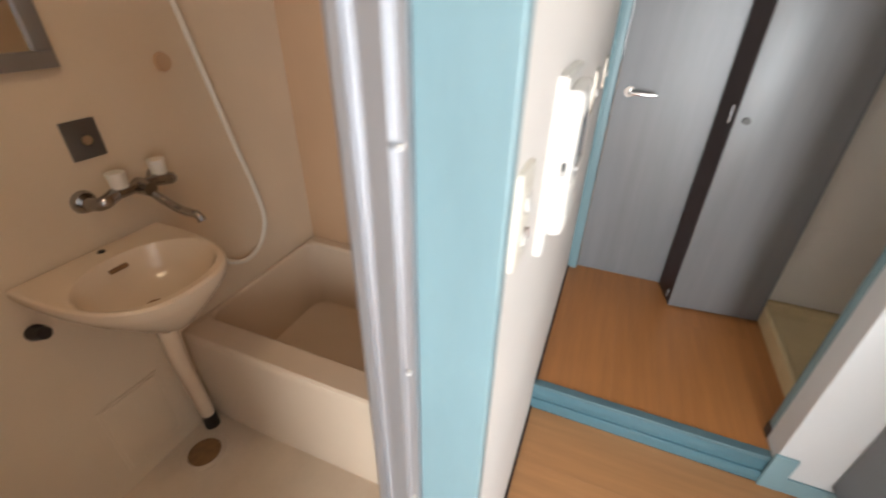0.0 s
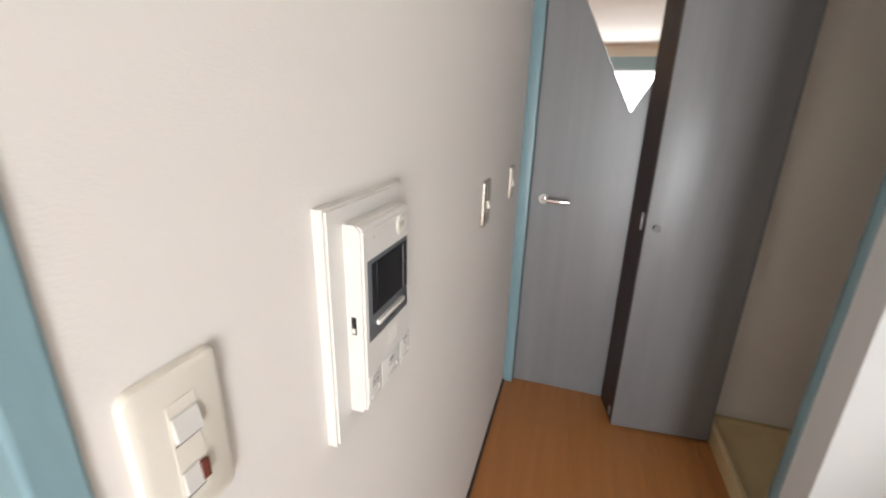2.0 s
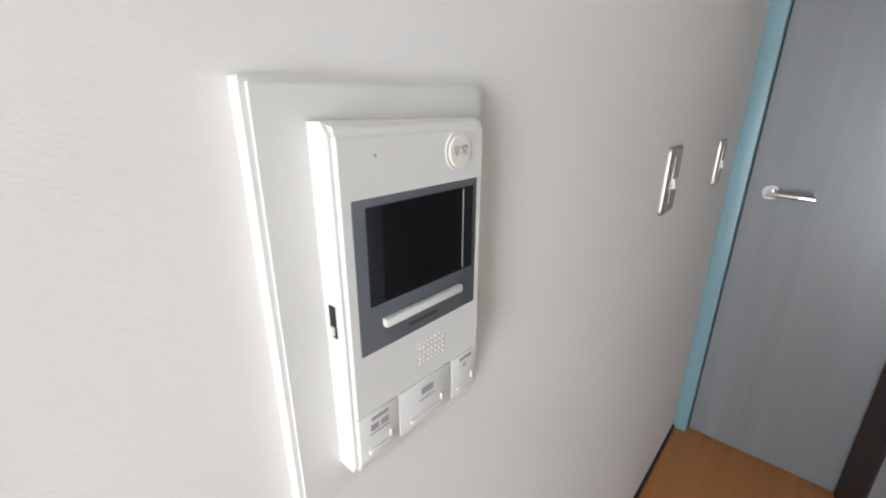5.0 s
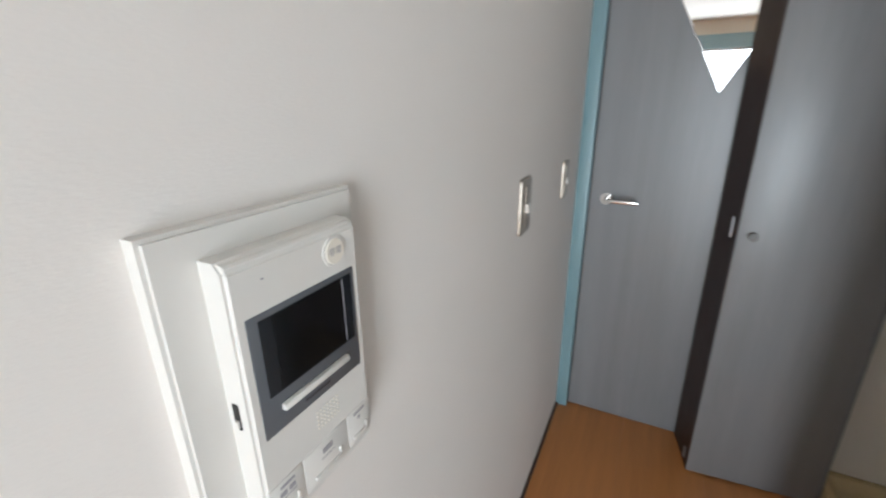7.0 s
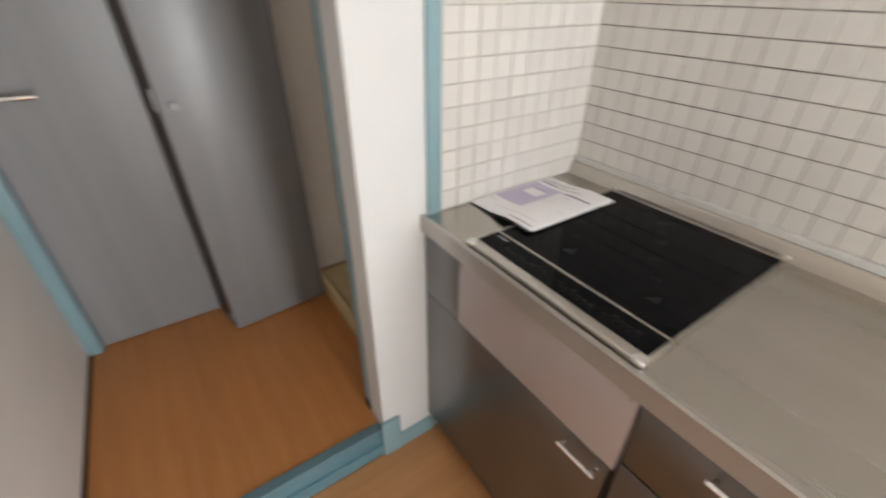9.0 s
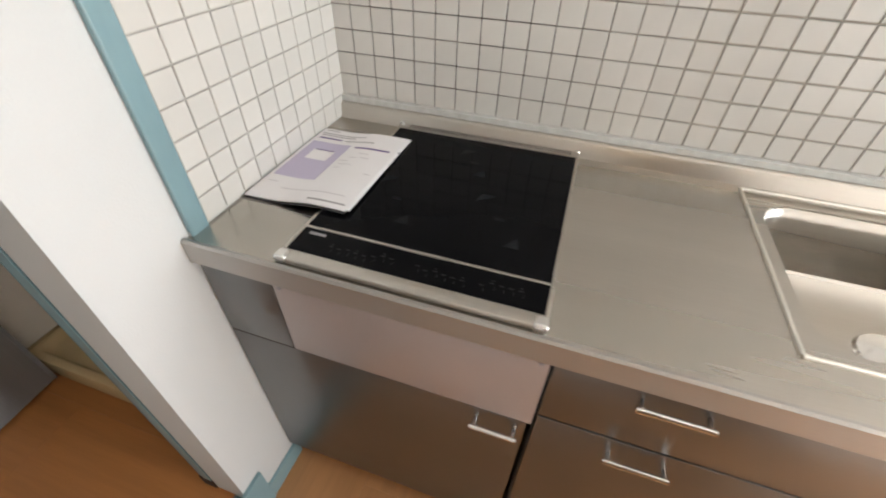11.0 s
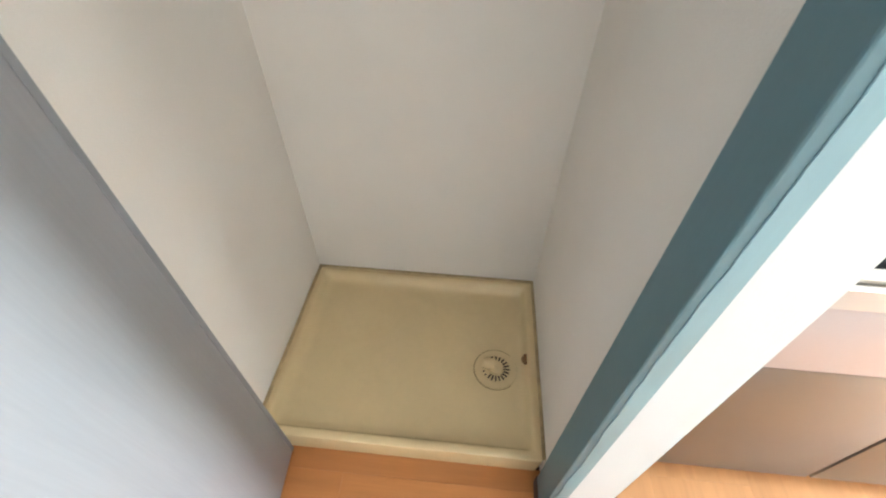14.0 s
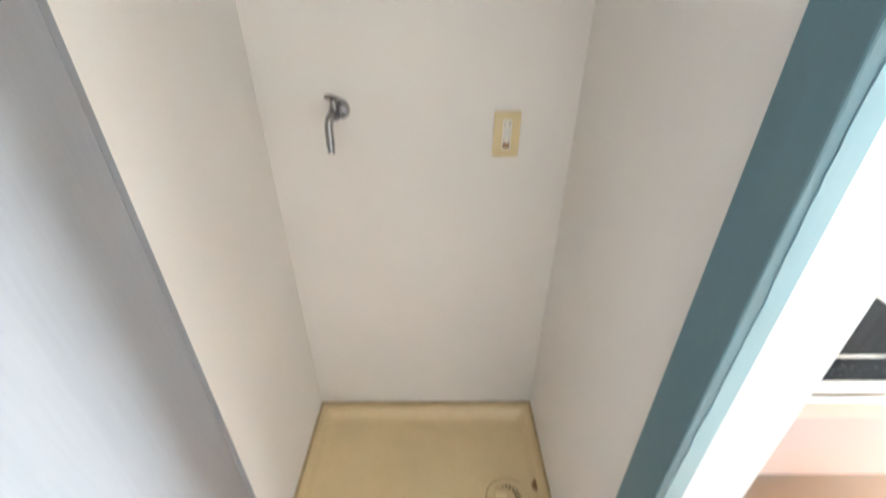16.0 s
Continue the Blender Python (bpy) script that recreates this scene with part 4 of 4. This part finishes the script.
# ---- bathroom ----
BX, BY0, BY1, BZ = -1.262, -0.16, 1.79, -0.155
setting("bath_floor", B(BX, -0.10, BY0, BY1, BZ - 0.08, BZ), BATH_FLOOR, "cream moulded bathroom floor", "floor")
setting("bath_wall_back", B(BX - 0.06, BX, BY0, BY1, BZ - 0.08, 2.1), BATH_WALL, "cream bathroom wall panel behind the basin", "wall")
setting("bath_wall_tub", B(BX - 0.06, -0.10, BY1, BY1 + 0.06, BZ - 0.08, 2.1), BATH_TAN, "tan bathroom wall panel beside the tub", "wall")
setting("bath_wall_side", B(BX - 0.06, -0.10, BY0 - 0.06, BY0, BZ - 0.08, 2.1), BATH_WALL, "cream bathroom side wall panel", "wall")
setting("bath_wall_front", boxes((-0.135, -0.101, 0.72, BY1, BZ - 0.08, 2.1), (-0.135, -0.101, BY0, -0.13, BZ - 0.08, 2.1), (-0.135, -0.101, -0.13, 0.72, 1.92, 2.1)), BATH_WALL, "cream bathroom wall panel beside the doorway", "wall")
setting("bath_ceiling", B(BX - 0.06, -0.10, BY0 - 0.06, BY1 + 0.06, 2.1, 2.16), BATH_WALL, "cream bathroom ceiling panel", "ceiling")


def bath_frame():
    f = thing("bath_door_frame", "ribbed aluminium frame of the bathroom doorway", "door frame", (-0.14, 0.64, KZ))
    tagged(f, kind="structure")
    bm = bmesh.new()
    prof = [(-0.178, 0.720), (-0.178, 0.634), (-0.170, 0.628), (-0.158, 0.628), (-0.156, 0.640), (-0.140, 0.640), (-0.138, 0.630), (-0.116, 0.630), (-0.114, 0.642), (-0.0985, 0.642), (-0.0985, 0.6495), (-0.1005, 0.72)]
    prism(bm, prof, "z", KZ, 1.92)
    part("upright", bm, ALU, f, smooth=False)
    bm = bmesh.new()
    prism(bm, [(x, -0.05 - (y - 0.642)) for x, y in prof], "z", KZ, 1.92)
    part("upright", bm, ALU, f, smooth=False)
    part("head", B(-0.17, -0.0985, -0.05, 0.64, 1.86, 1.92), ALU, f)
    part("bottom_rail", B(-0.17, -0.0985, -0.05, 0.63, KZ, KZ + 0.03, bevel=0.004), ALU, f)
    for z in (0.30, 0.62, 0.94, 1.26):
        part("frame_clip", B(-0.110, -0.105, 0.634, 0.642, z, z + 0.007, bevel=0.001), WHITE_PLASTIC, f, "small bright clip")


bath_frame()


def tub():
    x0, x1, y0, y1, zt = BX + 0.002, -0.14, 0.988, BY1 - 0.002, 0.300
    t = thing("bathtub", "cream moulded bathtub with a broad rounded rim", "bathtub", ((x0 + x1) / 2, (y0 + y1) / 2, BZ))
    spec = [(0, 0, 0.0, 0, BZ, 0.01), (0, 0, 0.0, 0, zt - 0.030, 0.01), (0, 0, 0.002, 0, zt - 0.008, 0.01), (0.002, 0.004, 0.010, 0.002, zt, 0.012), (0.012, 0.06, 0.106, 0.05, zt, 0.04),
            (0.018, 0.07, 0.116, 0.06, zt - 0.012, 0.05), (0.04, 0.10, 0.125, 0.08, zt - 0.35, 0.08), (0.09, 0.15, 0.17, 0.13, zt - 0.40, 0.10), (0.24, 0.3, 0.28, 0.25, zt - 0.405, 0.05)]

    def band(name, rows, floor=False, label=""):
        bm = bmesh.new()
        rings = []
        for al, ar, ay, by, z, r in rows:
            vs = []
            for cx, cy, a0 in ((x1 - ar - r, y1 - by - r, 0), (x0 + al + r, y1 - by - r, 90), (x0 + al + r, y0 + ay + r, 180), (x1 - ar - r, y0 + ay + r, 270)):
                for k in range(6):
                    a = radians(a0 + 18 * k)
                    vs.append(bm.verts.new((cx + r * math.cos(a), cy + r * math.sin(a), z)))
            rings.append(vs)
        for a, b in zip(rings, rings[1:]):
            for k in range(24):
                bm.faces.new((a[k], a[(k + 1) % 24], b[(k + 1) % 24], b[k]))
        if floor:
            bm.faces.new(rings[-1])
        part(name, bm, CERAMIC, t, label)
    band("apron", spec[:2])
    band("rim", spec[1:6], label="broad rounded cream rim")
    band("inner_shell", spec[5:], True)


tub()


def basin():
    yc, zt = 0.850, 0.736
    b = thing("wash_basin", "cream moulded wash basin on the bathroom wall", "wash basin", (BX + 0.2, yc, zt))
    bm = bmesh.new()

    def loop(w, back, front, dz, e):
        """A D-shaped ring: straight at the wall, round in front; e squares or rounds its corners."""
        vs = []
        for i in range(28):
            a = math.pi * i / 27
            u, v = math.cos(a), math.sin(a)
            vs.append(bm.verts.new((BX + back + (front - back) * abs(v) ** e, yc + w * math.copysign(abs(u) ** e, u), zt + dz)))
        for i in range(1, 8):
            vs.append(bm.verts.new((BX + back, yc - w + 2 * w * i / 8, zt + dz)))
        return vs

    def oval(w, back, front, dz):
        """A full oval ring with the points in the same order as the D-shaped ones."""
        vs = []
        c, h = (back + front) / 2, (front - back) / 2
        for i in range(28):
            a = radians(-50 + 280 * i / 27)
            vs.append(bm.verts.new((BX + c + h * math.sin(a), yc + w * math.cos(a), zt + dz)))
        for i in range(1, 8):
            a = radians(230 + 80 * i / 8)
            vs.append(bm.verts.new((BX + c + h * math.sin(a), yc + w * math.cos(a), zt + dz)))
        return vs
    rings = [loop(0.05, 0.10, 0.30, -0.19, 0.9), loop(0.10, 0.02, 0.33, -0.165, 0.85), loop(0.165, 0.006, 0.385, -0.10, 0.8), loop(0.200, 0.003, 0.418, -0.05, 0.72), loop(0.212, 0.002, 0.430, -0.022, 0.7),
             loop(0.211, 0.002, 0.429, -0.006, 0.7), loop(0.205, 0.006, 0.422, 0, 0.7), oval(0.182, 0.085, 0.402, -0.002), oval(0.174, 0.092, 0.392, -0.012), oval(0.160, 0.105, 0.372, -0.055),
             oval(0.120, 0.14, 0.335, -0.100), oval(0.06, 0.19, 0.275, -0.118)]
    n = len(rings[0])
    for a, c in zip(rings, rings[1:]):
        for k in range(n):
            bm.faces.new((a[k], a[(k + 1) % n], c[(k + 1) % n], c[k]))
    bm.faces.new(rings[-1])
    bm.faces.new(rings[0][::-1])
    part("bowl", bm, CERAMIC, b)
    part("drain", rod(bmesh.new(), (BX + 0.235, yc - 0.015, zt - 0.119), (BX + 0.235, yc - 0.015, zt - 0.112), 0.030, 0.026, 28), RUST, b, "dark brown drain ring")
    part("overflow_slot", B(BX + 0.096, BX + 0.108, yc - 0.026, yc + 0.026, zt - 0.040, zt - 0.028, bevel=0.003), RUST, b, "dark overflow slot")
    part("plug_hole", rod(bmesh.new(), (BX + 0.032, yc + 0.010, zt - 0.004), (BX + 0.032, yc + 0.010, zt + 0.003), 0.011, 0.009), RUBBER, b, "black rubber plug")
    leg = part("leg", pipe(bmesh.new(), [(BX + 0.27, yc - 0.03, zt - 0.17), (BX + 0.20, yc + 0.00, zt - 0.36), (BX + 0.10, yc + 0.06, zt - 0.62), (BX + 0.062, yc + 0.086, BZ + 0.09)], 0.027, 16), CERAMIC, b, "cream drain leg")
    part("rubber_foot", rod(bmesh.new(), (BX + 0.052, yc + 0.092, BZ), (BX + 0.060, yc + 0.088, BZ + 0.10), 0.028, 0.027), RUBBER, leg, "black rubber foot")
    part("bracket_cap", rod(bmesh.new(), (BX, yc - 0.205, zt - 0.145), (BX + 0.045, yc - 0.200, zt - 0.135), 0.024, 0.018), RUBBER, b, "black rubber cap under the basin")


basin()


def bath_mixer():
    z, ya, yb, xm = 0.888, 0.889, 1.112, BX + 0.065
    m = thing("bath_mixer", "chrome two-handle wall mixer tap above the basin", "tap", (BX, (ya + yb) / 2, z))
    for y, s in ((ya, 1), (yb, -1)):
        part("flange", rod(bmesh.new(), (BX, y, z - 0.01), (BX + 0.014, y, z - 0.01), 0.034, 0.028, 28), TAP_METAL, m)
        part("elbow", pipe(bmesh.new(), [(BX + 0.01, y, z - 0.01), (BX + 0.055, y, z - 0.008), (xm + 0.012, y + s * 0.012, z - 0.002), (xm, y + s * 0.05, z + 0.004)], 0.019), TAP_METAL, m)
        h = y + (0.072 if s > 0 else -0.028)
        part("tap_handle", rod(bmesh.new(), (xm, h, z + 0.018), (xm, h, z + 0.064), 0.021, 0.025, 12), IVORY, m, "ivory plastic tap handle")
    part("body", rod(bmesh.new(), (xm, ya + 0.04, z + 0.004), (xm, yb - 0.03, z + 0.004), 0.017), TAP_METAL, m)
    part("diverter", rod(bmesh.new(), (xm - 0.015, 1.018, z), (xm + 0.04, 1.018, z - 0.004), 0.026, 0.020), TAP_METAL, m)
    part("spout", pipe(bmesh.new(), [(xm + 0.02, 1.02, z - 0.008), (xm + 0.055, 1.035, z - 0.045), (xm + 0.105, 1.043, z - 0.070), (xm + 0.158, 1.050, z - 0.078), (xm + 0.172, 1.052, z - 0.098)], 0.0125), TAP_METAL, m, "curved chrome spout")


bath_mixer()

plate = thing("wall_plate", "dark grey square plate with a round centre on the bathroom wall", "wall plate", (BX, 0.953, 1.040))
part("square", B(BX, BX + 0.008, 0.909, 0.997, 0.988, 1.092, bevel=0.002), material("plate_grey", (0.13, 0.12, 0.115), 0.4, 0.5), plate)
part("centre", rod(bmesh.new(), (BX + 0.008, 0.953, 1.040), (BX + 0.02, 0.953, 1.040), 0.016, 0.013, 24), CHROME, plate, "round metal centre")
cap = thing("blanking_disc", "round orange-tan blanking disc on the bathroom wall", "wall fitting", (BX, 1.252, 1.203))
part("disc", rod(bmesh.new(), (BX, 1.252, 1.203), (BX + 0.008, 1.252, 1.203), 0.030, 0.026, 28), BATH_TAN, cap)
hose = thing("shower_hose", "cream shower hose hanging on the bathroom wall", "shower hose", (BX, 1.4, 1.0))
part("hose", pipe(bmesh.new(), [(BX + 0.05, 1.258, 1.690), (BX + 0.03, 1.308, 1.450), (BX + 0.025, 1.340, 1.310), (BX + 0.02, 1.413, 0.960), (BX + 0.02, 1.468, 0.710), (BX + 0.02, 1.483, 0.550), (BX + 0.02, 1.428, 0.450), (BX + 0.03, 1.318, 0.430), (BX + 0.04, 1.198, 0.510)], 0.0095), IVORY, hose)
part("holder", B(BX, BX + 0.06, 1.233, 1.283, 1.67, 1.73, bevel=0.008), WHITE_PLASTIC, hose, "plastic hose holder")
mir = thing("mirror", "mirror in a grey frame above the basin", "mirror", (BX, 0.72, 1.224))
part("frame", boxes((BX, BX + 0.02, 0.43, 0.966, 1.224, 1.264), (BX, BX + 0.02, 0.43, 0.966, 1.66, 1.70), (BX, BX + 0.02, 0.926, 0.966, 1.264, 1.66), (BX, BX + 0.02, 0.43, 0.47, 1.264, 1.66), bevel=0.003), material("mirror_frame", (0.25, 0.23, 0.22), 0.4, 0.3), mir, "grey frame")
part("glass", B(BX, BX + 0.008, 0.47, 0.926, 1.264, 1.66), MIRROR, mir, "silvered glass")
hatch = thing("access_cover", "cream access cover low on the bathroom wall", "access cover", (BX, 0.76, 0.07))
part("cover", B(BX, BX + 0.006, 0.665, 0.855, -0.075, 0.215, bevel=0.003), BATH_WALL, hatch)
part("cover_frame", boxes((BX, BX + 0.003, 0.655, 0.6645, -0.085, 0.225), (BX, BX + 0.003, 0.8555, 0.865, -0.085, 0.225), (BX, BX + 0.003, 0.6645, 0.8555, 0.2155, 0.225), (BX, BX + 0.003, 0.6645, 0.8555, -0.085, -0.0755)), BATH_WALL, hatch, "narrow cream frame")
fd = thing("floor_drain", "round rusty floor drain in the bathroom floor", "floor drain", (-1.135, 0.835, BZ))
part("ring", rod(bmesh.new(), (-1.135, 0.835, BZ), (-1.135, 0.835, BZ + 0.004), 0.085, 0.080, 36), BATH_FLOOR, fd)
part("grate", rod(bmesh.new(), (-1.135, 0.835, BZ + 0.004), (-1.135, 0.835, BZ + 0.008), 0.060, 0.056, 36), RUST, fd, "brown stained grate")
lamp = thing("bath_lamp", "glowing warm ceiling lamp of the bathroom", "ceiling lamp", (-0.62, 0.55, 2.1))
part("dome", rod(bmesh.new(), (-0.62, 0.55, 2.1), (-0.62, 0.55, 2.04), 0.12, 0.09, 32), LAMP_GLOW, lamp)
# ---- floorboards ----


def boards(parent, x0, x1, y0, y1, top, mat, wide, lengths, along):
    rng = random.Random(7)
    made = {}
    a0, a1, b0, b1 = (y0, y1, x0, x1) if along == "y" else (x0, x1, y0, y1)
    b = b0
    k = 0
    while b < b1 - 1e-4:
        w = min(wide, b1 - b)
        a = a0 - (lengths * rng.random())
        while a < a1 - 1e-4:
            s, e = max(a, a0), min(a + lengths, a1)
            if e - s > 0.01:
                key = (round(w, 3), round(e - s, 3))
                if key not in made:
                    g = 0.00012
                    bm = B(g, w - g, g, e - s - g, -0.012, 0, bevel=0.0003, segments=1) if along == "y" else B(g, e - s - g, g, w - g, -0.012, 0, bevel=0.0003, segments=1)
                    data = bpy.data.meshes.new("plank")
                    bm.to_mesh(data)
                    bm.free()
                    data.materials.append(mat)
                    made[key] = data
                ob = new("plank", made[key])
                ob.location = (b, s, top) if along == "y" else (s, b, top)
                ob.parent = parent
            a += lengths
        b += w
        k += 1


boards(bpy.data.objects["floor_corridor"], 0.0, 0.968, 1.570, 2.60, 0.0, PLANK, 0.303, 1.818, "y")
boards(bpy.data.objects["floor_kitchen"], 0.0, 1.60, -1.75, 1.530, KZ, KPLANK, 0.303, 1.818, "x")

# ---- tiles ----
PITCH, JOINT = 0.0532, 0.0024
TZ = 0.8508


def tiles():
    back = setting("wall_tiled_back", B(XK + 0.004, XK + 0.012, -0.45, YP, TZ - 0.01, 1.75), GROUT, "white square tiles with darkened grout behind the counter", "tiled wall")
    side = setting("wall_tiled_side", B(1.0825, XK + 0.004, YP - 0.0045, YP, TZ - PITCH, 1.75), CLEAN_GROUT, "white square tiles with grey grout beside the counter", "tiled wall")
    s = PITCH - JOINT
    unit = bpy.data.meshes.new("tile")
    bm = B(-0.004, 0.0045, -s / 2, s / 2, -s / 2, s / 2, bevel=0.0012, segments=1)
    bm.to_mesh(unit)
    bm.free()
    unit.materials.append(TILE)
    unit2 = bpy.data.meshes.new("tile")
    bm = B(-s / 2, s / 2, -0.0045, 0.004, -s / 2, s / 2, bevel=0.0012, segments=1)
    bm.to_mesh(unit2)
    bm.free()
    unit2.materials.append(TILE)
    rest = {back: [], side: []}
    for r in range(18):
        z = TZ + (r + 0.5) * PITCH
        for c in range(40):
            y = YP - 0.0015 - (c + 0.5) * PITCH
            if c < 15 and r < 13:
                ob = new("tile", unit)
                ob.location, ob.parent = (XK + 0.004, y, z), back
            else:
                rest[back].append((y, z))
    for r in range(-1, 18):
        z = TZ + (r + 0.5) * PITCH
        for c in range(10):
            x = XK - (c + 0.5) * PITCH
            if r < 10:
                ob = new("tile", unit2)
                ob.location, ob.parent = (x, YP - 0.0045, z), side
            else:
                rest[side].append((x, z))
    for owner, places in rest.items():
        vs, fs = [], []
        for u, z in places:
            k = len(vs)
            if owner is back:
                vs += [(XK + 0.008, u + a * s / 2, z + b * s / 2) for a, b in ((-1, -1), (1, -1), (1, 1), (-1, 1))] + [(XK, u + a * (s / 2 - 0.0012), z + b * (s / 2 - 0.0012)) for a, b in ((-1, -1), (1, -1), (1, 1), (-1, 1))]
            else:
                vs += [(u + a * s / 2, YP - 0.001, z + b * s / 2) for a, b in ((-1, -1), (1, -1), (1, 1), (-1, 1))] + [(u + a * (s / 2 - 0.0012), YP - 0.009, z + b * (s / 2 - 0.0012)) for a, b in ((-1, -1), (1, -1), (1, 1), (-1, 1))]
            fs += [(k + 4, k + 5, k + 6, k + 7)] + [(k + i, k + (i + 1) % 4, k + 4 + (i + 1) % 4, k + 4 + i) for i in range(4)]
        data = bpy.data.meshes.new("tile_field")
        data.from_pydata(vs, [], fs)
        data.materials.append(TILE)
        ob = new("tile_field", data)
        ob.parent = owner
        tagged(ob, kind="stuff")


tiles()
